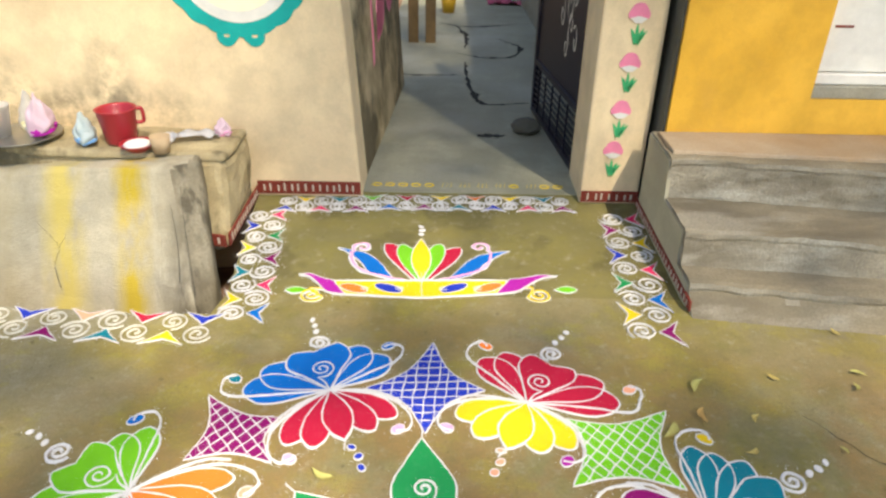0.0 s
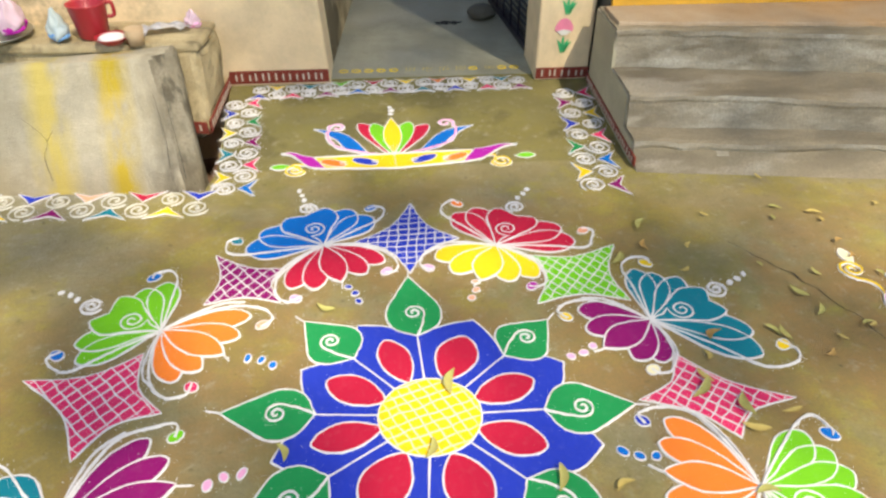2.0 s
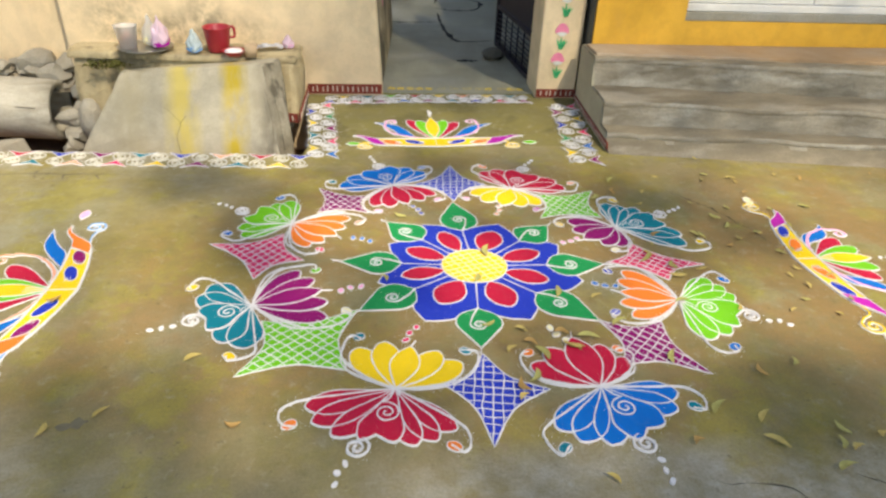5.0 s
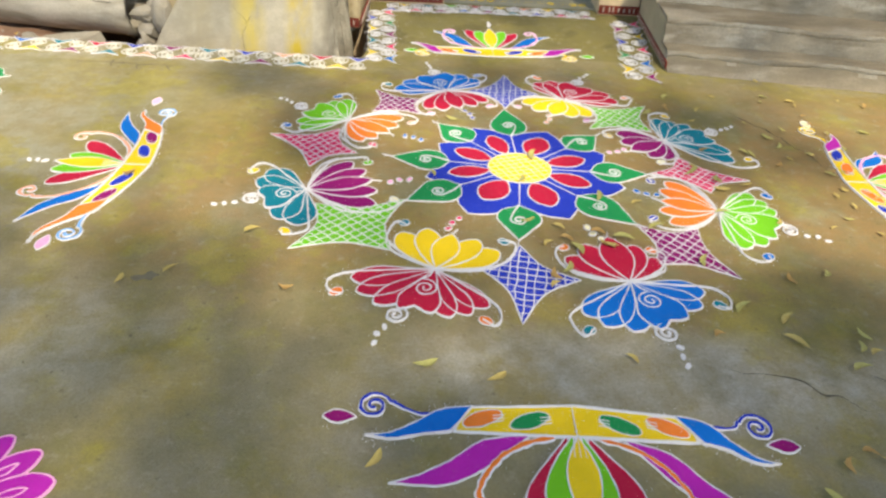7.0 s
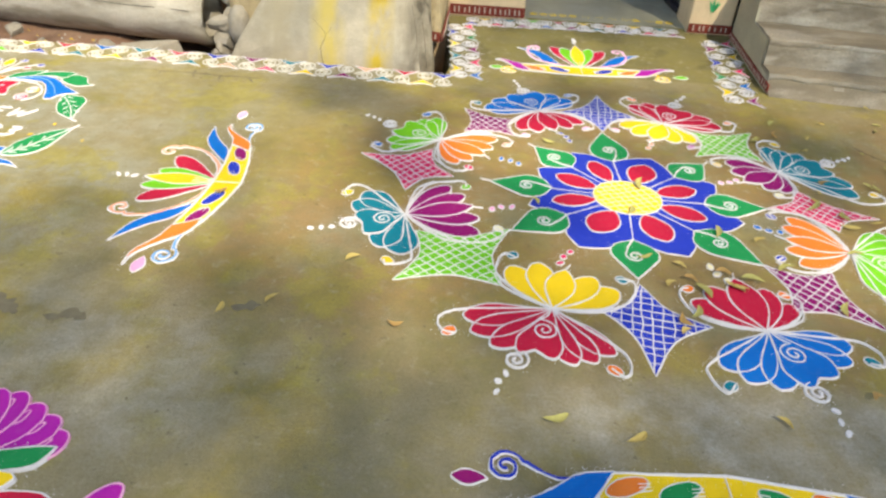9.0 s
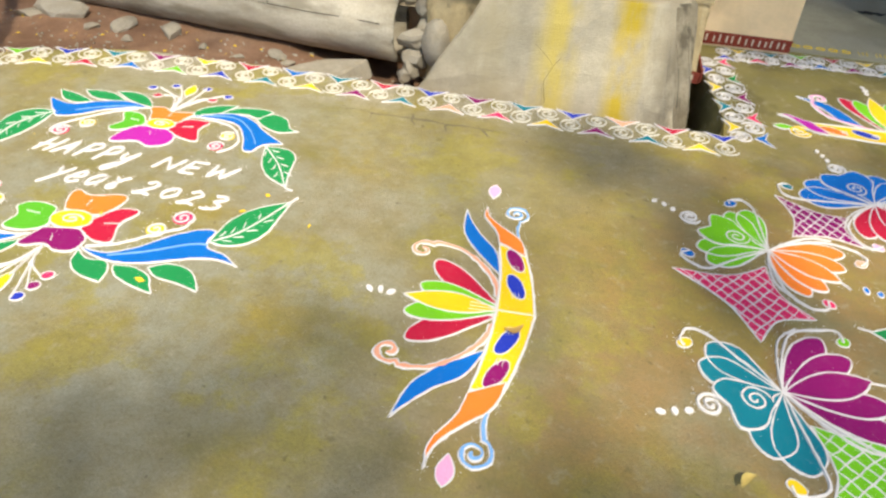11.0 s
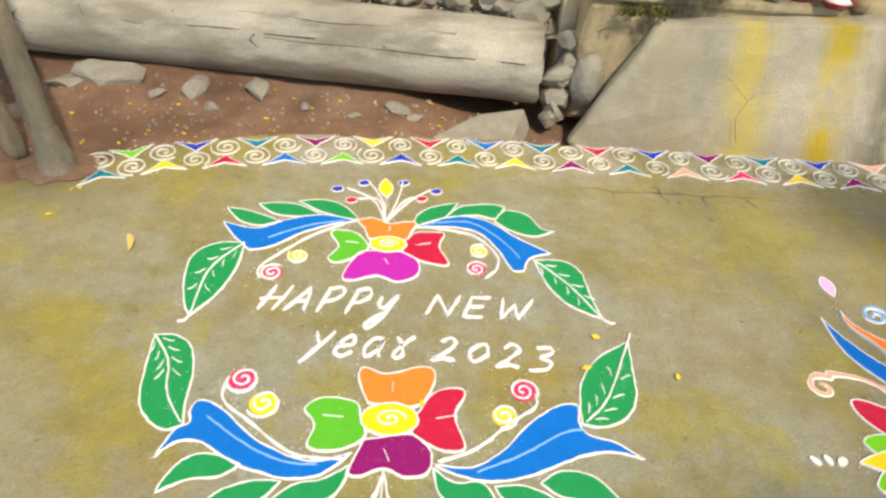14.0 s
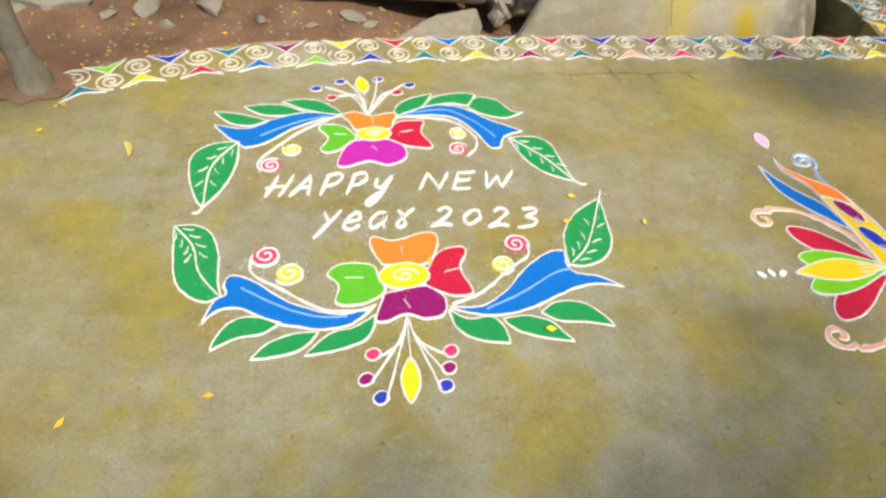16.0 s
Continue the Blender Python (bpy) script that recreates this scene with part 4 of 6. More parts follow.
def border(root_label, path, half, zfun, step=0.115, start=0, tone="white", line=0.0065, colours=BORDER_COLOURS):
    """Zigzag of white spirals with coloured arrowheads along a line of the plan; half: half its width."""
    root = thing("powder_border", root_label, "floor drawing", "borders of the drawing")
    wide = line
    line = smooth(path, n=24)
    lens = [0.0]
    for a, b in zip(line, line[1:]):
        lens.append(lens[-1] + (b - a).length)
    k, s = start, step * 0.5
    while s < lens[-1]:
        i = max(j for j in range(len(lens)) if lens[j] <= s)
        i = min(i, len(line) - 2)
        u = (s - lens[i]) / max(1e-6, lens[i + 1] - lens[i])
        p = line[i].lerp(line[i + 1], u)
        t = (line[i + 1] - line[i]).normalized()
        nn = Vector((-t.y, t.x))
        side = 1 if k % 2 else -1
        c = p + nn * side * half * 0.36
        r = half * 0.56 * random.uniform(0.9, 1.1)
        st = random.uniform(0, 360)
        sp = spiral_line(c, r, 2.2, st, random.choice((-1, 1)))
        v = p - nn * side * half * 0.62
        arrow = smooth([v + nn * side * half * 0.42, v + nn * side * half * 0.04 - t * step * 0.3, v - t * step * 0.72 - nn * side * half * 0.36, v - nn * side * half * 0.06, v + t * step * 0.72 - nn * side * half * 0.36, v + nn * side * half * 0.04 + t * step * 0.3], True, (0, 2, 3, 4), 3)
        z = zfun(p.y)
        ob = filled(root, arrow, colours[(k - start) % len(colours)], 0.008, "white", "arrowhead", 0.0026)
        ob.location.z = z
        sp_ob = stroke(root, sp, wide, tone, name="spiral")
        sp_ob.location.z = z
        s += step
        k += 1
    return root


ramp_z = lambda y: max(0.0, (y - 2.3) / 0.92 * 0.045) + 0.0015
RIM_COLOURS = ("teal", "lime", "yellow", "navy", "red", "teal", "blue", "purple", "lime", "yellow", "navy", "red", "teal", "blue", "yellow", "teal", "purple", "red", "teal", "navy", "peach", "purple", "rose", "teal",
               "yellow", "navy", "purple", "peach", "teal", "red", "yellow", "navy")
border("white spirals and coloured arrowheads along the yard's rim", [(-4.5, 1.86), (-4.2, 1.975), (-3.75, 2.06), (-3.2, 2.095), (-2.6, 2.095), (-1.9, 2.075), (-1.1, 2.05), (-0.86, 2.05)], 0.105, ramp_z, 0.115, 1, "dust", 0.006, RIM_COLOURS)
border("white spirals and coloured arrowheads up the side of the entry", [(-0.78, 2.1), (-0.8, 2.4), (-0.84, 2.75), (-0.875, 3.02)], 0.1, ramp_z, 0.1, 1, colours=("blue", "yellow", "rose", "teal", "purple", "yellow", "green", "navy", "rose"))
border("white spirals and coloured arrowheads across the passage's threshold", [(-0.84, 3.07), (-0.45, 3.08), (-0.36, 3.1), (0.2, 3.11), (0.68, 3.11)], 0.095, ramp_z, 0.088, 5)
border("white spirals and coloured arrowheads beside the steps", [(0.87, 3.02), (0.85, 2.6), (0.82, 2.3), (0.8, 2.0)], 0.11, ramp_z, 0.112, 0, colours=("rose", "purple", "yellow", "navy", "rose", "green", "blue", "yellow", "purple"))
marks = thing("powder_marks", "row of small yellow powder strokes on the threshold", "floor drawing", "", (0, 0, 0.0515), 0)
rnd = random.Random(4)
x = -0.36
while x < 0.66:
    if rnd.random() < 0.4:
        stroke(marks, oval_line((x, 3.31), 0.024, 0.02, 0, 10), 0.007, "yellow", True, "loop", 0.002)
        x += 0.07
    else:
        for k in range(3):
            stroke(marks, [Vector((x, 3.285)), Vector((x + 0.006, 3.335))], 0.006, "yellow", False, "tick", 0.002)
            x += 0.022
        x += 0.03

# ---- loose powder along the drawn lines ----
bpy.context.view_layer.update()
rnd = random.Random(77)
verts, faces = [], []
for ob in [o for o in bpy.data.objects if o.type == "MESH" and o.data.materials and o.data.materials[0] == POWDER["white"]]:
    m = ob.matrix_world
    for p in list(ob.data.polygons)[::3]:
        a, b = m @ ob.data.vertices[p.vertices[0]].co, m @ ob.data.vertices[p.vertices[1]].co
        want = (b - a).length * 170
        for _ in range(int(want) + (rnd.random() < want % 1)):
            c = a.lerp(b, rnd.random())
            x, y, z = c.x + rnd.gauss(0, 0.012), c.y + rnd.gauss(0, 0.012), c.z - 0.0072
            q, t = rnd.uniform(0.0008, 0.002), rnd.uniform(0, 6.3)
            n = len(verts)
            verts += [(x + q * math.cos(t + k * 2.094), y + q * math.sin(t + k * 2.094), z) for k in range(3)] + [(x, y, z + 0.0065 + q)]
            faces += [(n, n + 1, n + 3), (n + 1, n + 2, n + 3), (n + 2, n, n + 3)]
grains = mesh_part("powder_grains", verts, faces, POWDER["white"], None)
tagged(grains, "fine white powder scattered beside the drawn lines", "powder", kind="stuff")
# ---- walls ----
DAMP = surface("damp_stained_wall", (0.62, 0.5, 0.31), (0.2, 0.16, 0.08), (0.075, 0.062, 0.035), grain=90, big=3.2, mid=6, relief=0.4, speck=0.2, stain_scale=1.9, stain_lo=0.47, stain_hi=0.58)
BROWN = surface("worn_brown_floor_paint", (0.36, 0.24, 0.13), (0.3, 0.2, 0.11), (0.42, 0.34, 0.24), grain=110, relief=0.3, speck=0.3)
RED_PAINT = plain("dull_red_paint", (0.22, 0.04, 0.025), 0.85, vary=0.7, scale=30)
WHITE_PAINT = plain("old_white_paint", (0.72, 0.7, 0.64), 0.6, vary=0.2)
TEAL_PAINT = plain("teal_paint", (0.0, 0.36, 0.32), 0.6, vary=0.15)
WORN_TICK = plain("worn_white_tick", (0.56, 0.48, 0.38), 0.85, vary=0.6, scale=50)
PINK_PAINT = plain("pink_paint", (0.8, 0.24, 0.36), 0.7, vary=0.25)
GREEN_PAINT = plain("green_paint", (0.05, 0.42, 0.16), 0.7, vary=0.25)
PALE_PAINT = plain("pale_cream_paint", (0.86, 0.82, 0.6), 0.7, vary=0.1)
DARK_METAL = plain("dark_painted_steel", (0.018, 0.016, 0.028), 0.45, 0.0, vary=0.5)
CRACK = plain("crack_dirt", (0.035, 0.032, 0.025), 0.9)
DARK_STONE = surface("dark_stone", (0.13, 0.125, 0.1), (0.09, 0.085, 0.065), grain=80, relief=0.5)
PIT = plain("damp_pit_dirt", (0.19, 0.165, 0.1), 0.95, vary=0.5, scale=40)
STONE = surface("broken_concrete", (0.36, 0.33, 0.26), (0.27, 0.235, 0.17), (0.44, 0.42, 0.36), grain=80, relief=0.6, speck=0.35, big=6)
WOOD = plain("weathered_wood", (0.2, 0.13, 0.06), 0.8, vary=0.5)

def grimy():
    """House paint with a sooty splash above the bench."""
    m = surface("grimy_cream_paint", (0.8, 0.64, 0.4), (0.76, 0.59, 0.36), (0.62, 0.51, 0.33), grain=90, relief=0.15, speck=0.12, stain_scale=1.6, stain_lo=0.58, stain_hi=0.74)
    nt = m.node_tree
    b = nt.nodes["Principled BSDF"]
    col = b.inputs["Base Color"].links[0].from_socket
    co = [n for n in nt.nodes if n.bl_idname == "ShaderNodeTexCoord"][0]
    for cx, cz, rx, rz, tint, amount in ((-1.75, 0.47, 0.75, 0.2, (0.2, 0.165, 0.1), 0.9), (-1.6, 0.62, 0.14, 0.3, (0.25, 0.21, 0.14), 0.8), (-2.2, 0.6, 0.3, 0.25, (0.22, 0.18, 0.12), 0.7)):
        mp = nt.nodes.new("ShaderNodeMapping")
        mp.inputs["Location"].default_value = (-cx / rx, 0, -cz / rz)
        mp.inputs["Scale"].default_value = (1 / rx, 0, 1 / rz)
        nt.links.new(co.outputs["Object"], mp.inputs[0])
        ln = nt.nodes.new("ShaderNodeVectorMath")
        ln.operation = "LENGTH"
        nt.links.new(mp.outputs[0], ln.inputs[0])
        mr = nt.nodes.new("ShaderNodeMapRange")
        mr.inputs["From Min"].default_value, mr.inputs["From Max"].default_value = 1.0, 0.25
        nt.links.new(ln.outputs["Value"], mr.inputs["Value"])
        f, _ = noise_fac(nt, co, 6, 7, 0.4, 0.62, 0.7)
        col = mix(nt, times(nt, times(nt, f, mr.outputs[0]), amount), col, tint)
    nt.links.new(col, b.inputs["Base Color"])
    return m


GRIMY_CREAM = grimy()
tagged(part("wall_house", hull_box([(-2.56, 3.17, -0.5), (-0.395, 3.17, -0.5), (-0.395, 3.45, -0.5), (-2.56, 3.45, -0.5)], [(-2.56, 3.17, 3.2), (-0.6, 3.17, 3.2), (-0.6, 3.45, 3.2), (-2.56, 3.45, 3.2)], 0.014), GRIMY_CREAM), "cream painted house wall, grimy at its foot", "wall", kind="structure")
tagged(part("wall_house_west", box(-10, 3.47, -0.5, -2.57, 3.75, 3.2, 0.0), CREAM), "cream plastered wall behind the rubble", "wall", kind="structure")
tagged(part("wall_passage_west", hull_box([(-0.72, 3.452, -0.5), (-0.395, 3.452, -0.5), (-0.3, 5.3, -0.5), (-0.72, 5.3, -0.5)], [(-0.9, 3.452, 3.2), (-0.6, 3.452, 3.2), (-0.505, 5.3, 3.2), (-0.9, 5.3, 3.2)], 0.0), DAMP), "cream passage wall with dark damp stains", "wall", kind="structure")
tagged(part("wall_passage_east", box(0.98, 3.502, -0.5, 1.055, 12, 2.1, 0.0), GREY), "shaded grey wall along the passage", "wall", kind="structure")
tagged(part("wall_passage_far", box(-2.5, 12, -0.5, 1.1, 12.3, 2.1, 0.0), GREY), "grey wall at the far end of the passage", "wall", kind="structure")
tagged(part("wall_side_yard", box(-2.3, 5.3, -0.5, -2.1, 12, 1.8, 0.0), GREY), "shaded grey wall beside the passage", "wall", kind="structure")
tagged(part("floor_side_yard", box(-2.1, 5.3, -0.5, -0.6, 12, 0.0, 0.0), EARTH), "dark earth floor beside the passage", "floor", kind="structure")
tagged(part("pillar", box(0.70, 3.14, -0.3, 0.995, 3.5, 3.0, 0.012, 0.003, 3), CREAM), "cream painted gate pillar with pink flowers", "pillar", kind="structure")
YW = thing("wall_yellow_house", "bright yellow house wall above the steps", "wall", kind="structure")
part("wall_panel", box(1.04, 3.02, -0.5, 1.67, 3.4, 3.2, 0.0), YELLOW_WALL, YW)
part("wall_panel", box(1.67, 3.022, -0.5, 9, 3.4, 0.635, 0.0), YELLOW_WALL, YW)
part("wall_panel", box(1.67, 3.022, 1.9, 9, 3.4, 3.2, 0.0), YELLOW_WALL, YW)
# added dark sheet: the narrow gap's shade put in as colour
part("wall_return", box(1.028, 3.04, -0.4, 1.038, 3.4, 3.1, 0.0), DARK_STONE, YW, "thin dark sheet standing in for the shade between wall and pillar")
W1 = thing("window_1", "window opening closed by white boards above a grey sill", "window", kind="structure")
part("window_sill", box(1.672, 3.03, 0.636, 4.0, 3.12, 0.695, 0.006), GREY, W1, "worn grey sill")
part("window_frame", box(1.672, 3.05, 0.697, 4.0, 3.12, 0.745, 0.005, 0.002, 2), WHITE_PAINT, W1)
part("shutter", box(1.672, 3.075, 0.75, 2.6, 3.11, 1.9, 0.004), WHITE_PAINT, W1)
part("shutter", box(2.604, 3.075, 0.75, 4.0, 3.11, 1.9, 0.004), WHITE_PAINT, W1)
part("scratch", box(1.72, 3.072, 0.945, 1.80, 3.076, 0.955, 0.0), RED_PAINT, W1)


def step_block(y0, z0, z1, lean, seed):
    """One worn step: rounded nosing, uneven face, tread running back under the next."""
    prof = [(y0 + 0.01, z0), (y0 + lean + 0.001, z1 - 0.04), (y0 + lean - 0.003, z1 - 0.026), (y0 + lean + 0.002, z1 - 0.008), (y0 + lean + 0.02, z1), (3.05, z1 + 0.006), (3.05, z0)]
    fine = []
    for (a, b), (c, d) in zip(prof, prof[1:]):
        n = max(1, int(math.hypot(c - a, d - b) / 0.03))
        fine += [(a + (c - a) * i / n, b + (d - b) * i / n) for i in range(n)]
    fine.append(prof[-1])
    bm = bmesh.new()
    cols = []
    nx = 170
    for i in range(nx + 1):
        x = 0.984 + 7 * (i / nx) ** 1.35
        col = []
        for y, z in fine:
            w = noise.noise(Vector((x * 2.2 + seed, y * 4, z * 4))) * 0.016 + noise.noise(Vector((x * 8, y * 13 + seed, z * 13))) * 0.009 + noise.noise(Vector((x * 24, y * 24, z * 24 + seed))) * 0.004
            col.append(bm.verts.new((x, y + (w if y < 2.95 else 0) - 0.13 * (x - 1) * min(1, (3.05 - y) / 0.3), z + (w * 0.6 if z > z0 + 0.01 else 0))))
        cols.append(col)
    for a, b in zip(cols, cols[1:]):
        for k in range(len(fine) - 1):
            bm.faces.new((a[k], b[k], b[k + 1], a[k + 1]))
    bm.faces.new(cols[0])
    bmesh.ops.recalc_face_normals(bm, faces=bm.faces[:])
    for f in bm.faces:
        f.material_index = 0 if f.normal.z > 0.75 else 1
    return bm


stair = thing("steps", "three weathered concrete steps with worn limewashed risers", "steps", kind="structure")
for y0, z0, z1, lean, seed in ((2.12, -0.03, 0.115, 0.14, 1), (2.37, 0.1, 0.268, 0.04, 5), (2.7, 0.25, 0.455, 0.02, 9)):
    ob = part("step", step_block(y0, z0, z1, lean, seed), STEP, stair)
    ob.data.materials.append(RISER)
tagged(part("doorstep", hull_box([(1.0, 2.76, 0.44), (8, 2.2, 0.44), (8, 3.018, 0.44), (1.0, 3.018, 0.44)], [(1.0, 2.77, 0.474), (8, 2.21, 0.474), (8, 3.018, 0.474), (1.0, 3.018, 0.474)], 0.006), BROWN), "brown painted strip at the foot of the yellow wall", "ledge", kind="structure")


bm = bmesh.new()
edge = [(2.23, -0.05), (2.29, 0.09), (2.42, 0.104), (2.435, 0.25), (2.71, 0.262), (2.735, 0.44), (3.06, 0.45), (3.06, -0.05)]
near = [bm.verts.new((0.979, y, z)) for y, z in edge]
far = [bm.verts.new((0.995, y, z)) for y, z in edge]
bm.faces.new(near)
bm.faces.new(far[::-1])
for i in range(8):
    bm.faces.new((near[i], far[i], far[(i + 1) % 8], near[(i + 1) % 8]))
bmesh.ops.recalc_face_normals(bm, faces=bm.faces[:])
part("cheek", bm, SLAB, stair, "pale plastered side of the steps")


# ---- red painted skirting with white ticks ----
def skirting(p, q, low, high, label):
    """Red strip along a wall's foot from p to q, with short white strokes."""
    a, b = Vector(p), Vector(q)
    d = b - a
    root = thing("skirting", label, "skirting", "painted skirtings", kind="structure")
    n = Vector((d.y, -d.x, 0)).normalized() * 0.004
    up = Vector((0, 0, 1))
    bm = hull_box([a + up * low, b + up * low, b + up * low - n, a + up * low - n], [a + up * high + n, b + up * high + n, b + up * high - n, a + up * high - n], 0)
    for v in bm.verts:
        v.co += n
    part("red_strip", bm, RED_PAINT, root)
    k = int(d.length / 0.035)
    for i in range(1, k):
        c = a + d * (i + random.uniform(-0.15, 0.15)) / k + n * 2.4
        e = d.normalized() * 0.0045
        h0, h1 = low + (high - low) * 0.25, low + (high - low) * random.uniform(0.7, 0.9)
        tick = hull_box([c - e + up * h0, c + e + up * h0, c + e + up * h0 - n, c - e + up * h0 - n], [c - e + up * h1, c + e + up * h1, c + e + up * h1 - n, c - e + up * h1 - n], 0)
        part("tick", tick, WORN_TICK, root)
    return root


skirting((-0.96, 3.166, 0.04), (-0.43, 3.166, 0.04), 0.015, 0.085, "red strip with white ticks along the house wall's foot")
skirting((0.702, 3.136, 0.04), (0.995, 3.136, 0.04), 0.01, 0.07, "red strip with white ticks round the pillar's foot")
skirting((0.982, 3.1, 0.035), (0.982, 2.2, -0.005), 0.015, 0.06, "red strip running down beside the steps")


# ---- painted wall decorations ----
def flat_shape(pts, plane, depth, off=0.0):
    """A painted shape a coat thick on a wall. plane 'y' faces the yard, 'x' faces the passage."""
    k = len(pts)
    bm = bmesh.new()
    place_on = (lambda u, v, d: (u, plane[1] - d, v)) if plane[0] == "y" else (lambda u, v, d: (plane[1] + d + 0.051 * (u - 3.45) - 0.0554 * v, u, v))
    f = [bm.verts.new(place_on(p[0], p[1], depth + off)) for p in pts]
    g = [bm.verts.new(place_on(p[0], p[1], 0)) for p in pts]
    bm.faces.new(f)
    for i in range(k):
        bm.faces.new((f[i], g[i], g[(i + 1) % k], f[(i + 1) % k]))
    bmesh.ops.recalc_face_normals(bm, faces=bm.faces[:])
    return bm


oval = thing("wall_painting", "painted teal oval frame with a pale middle on the house wall", "wall painting")
ring = []
for i in range(120):
    a = 2 * math.pi * i / 120
    sc = 1 + 0.035 * abs(math.sin(a * 9))
    ring.append((-0.945 + 0.325 * sc * math.cos(a), 1.16 + 0.31 * sc * math.sin(a)))
part("frame", flat_shape(ring, ("y", 3.169), 0.0025), TEAL_PAINT, oval)
inner = [(-0.945 + 0.27 * math.cos(2 * math.pi * i / 60), 1.17 + 0.265 * math.sin(2 * math.pi * i / 60)) for i in range(60)]
part("rim", flat_shape(inner, ("y", 3.169), 0.004), WHITE_PAINT, oval)
inner = [(-0.945 + 0.23 * math.cos(2 * math.pi * i / 60), 1.19 + 0.235 * math.sin(2 * math.pi * i / 60)) for i in range(60)]
part("middle", flat_shape(inner, ("y", 3.169), 0.0055), PALE_PAINT, oval)
for s in (-1, 1):
    part("curl", flat_shape([(p.x, p.y) for p in smooth([(-0.95, 0.86), (-0.95 + s * 0.05, 0.80), (-0.95 + s * 0.10, 0.815), (-0.95 + s * 0.11, 0.855), (-0.95 + s * 0.085, 0.865), (-0.95 + s * 0.075, 0.84), (-0.95 + s * 0.05, 0.845), (-0.95 + s * 0.06, 0.885)], True, (), 5)], ("y", 3.169), 0.0035), TEAL_PAINT, oval)

for zc in (0.965, 0.745, 0.52, 0.315):
    fl = thing("painted_flower", "small pink tulip with green leaves painted on the pillar", "wall painting", "flowers on the pillar")
    x = 0.835 + (zc - 0.3) * 0.045
    cap = [(x + 0.048 * math.cos(a) * (1 + 0.06 * math.sin(7 * a)), zc + 0.062 * max(-0.12, math.sin(a))) for a in [2 * math.pi * i / 28 for i in range(28)]]
    part("blossom", flat_shape(cap, ("y", 3.139), 0.003), PINK_PAINT, fl)
    part("blossom_edge", flat_shape([(x - 0.04, zc - 0.006), (x - 0.015, zc - 0.026), (x + 0.015, zc - 0.026), (x + 0.04, zc - 0.006), (x, zc + 0.004)], ("y", 3.139), 0.0045), WHITE_PAINT, fl)
    for dx, bend_ in ((0, 0), (-0.03, -0.012), (0.03, 0.012), (0.045, 0.016)):
        part("leaf", flat_shape([(p.x, p.y) for p in petal_line((x + dx * 0.25, zc - 0.125), (x + dx, zc - 0.03 - abs(dx) * 0.7), 0.008, bend_, 1, 0.8, 6)], ("y", 3.139), 0.003), GREEN_PAINT, fl)

pinkish = thing("wall_painting", "faded pink curling letters painted on the passage wall", "wall painting")
for pts in ([(3.95, 0.52), (4.0, 0.75), (4.02, 1.1)], [(4.15, 0.62), (4.4, 0.66), (4.5, 0.85), (4.3, 0.92), (4.2, 0.78)], [(4.6, 0.85), (4.75, 0.7), (4.95, 0.8), (4.9, 1.0)]):
    ln = smooth(pts, n=6)
    outline = [(p.x + 0.0, p.y) for p in ln] + [(p.x + 0.06, p.y + 0.02) for p in ln[::-1]]
    part("letter_stroke", flat_shape(outline, ("x", -0.4215), 0.003), PINK_PAINT, pinkish)


# ---- gate, passage things ----
def gate():
    root = thing("metal_gate", "dark sheet-steel gate leaf standing open, with white scribbles", "gate", "", (0.735, 3.5, 0.06), 5.0)
    part("panel", box(-0.012, 0.0, 0.36, 0.012, 1.15, 1.9, 0.002), DARK_METAL, root)
    part("gate_frame", box(-0.025, -0.03, 0.0, 0.025, 0.03, 1.95, 0.004), DARK_METAL, root)
    part("gate_frame", box(-0.025, 1.12, 0.0, 0.025, 1.18, 1.95, 0.004), DARK_METAL, root)
    part("gate_frame", box(-0.025, 0.032, 0.0, 0.025, 1.118, 0.04, 0.004), DARK_METAL, root)
    part("gate_frame", box(-0.025, 0.032, 0.33, 0.025, 1.118, 0.37, 0.004), DARK_METAL, root)
    for i in range(7):
        part("slat", hull_box([(-0.02, 0.032, 0.055 + i * 0.039), (0.0, 0.032, 0.045 + i * 0.039), (0.0, 1.118, 0.045 + i * 0.039), (-0.02, 1.118, 0.055 + i * 0.039)], [(-0.02, 0.032, 0.063 + i * 0.039), (0.0, 0.032, 0.053 + i * 0.039), (0.0, 1.118, 0.053 + i * 0.039), (-0.02, 1.118, 0.063 + i * 0.039)], 0), DARK_METAL, root)
    for i in range(5):
        part("rod", box(-0.03, 0.2 + 0.19 * i, 0.04, -0.021, 0.21 + 0.19 * i, 0.33, 0.0), DARK_METAL, root)
    for c, r in (((0.34, 0.72), 0.06), ((0.42, 0.6), 0.045), ((0.24, 0.66), 0.05), ((0.4, 0.84), 0.07), ((0.55, 0.76), 0.05), ((0.3, 0.9), 0.06)):
        ln = spiral_line(c, r, 1.1, random.uniform(0, 360), 1, 1.9)
        pts = [(p.x, p.y) for p in ln] + [(p.x + 0.014, p.y + 0.01) for p in ln[::-1]]
        bm = bmesh.new()
        k = len(ln)
        vs = [bm.verts.new((-0.0145, u, v)) for u, v in pts]
        for i in range(k - 1):
            bm.faces.new((vs[i], vs[i + 1], vs[2 * k - 2 - i], vs[2 * k - 1 - i]))
        part("scribble", bm, WHITE_PAINT, root, "white painted scribble")
    return root


gate()


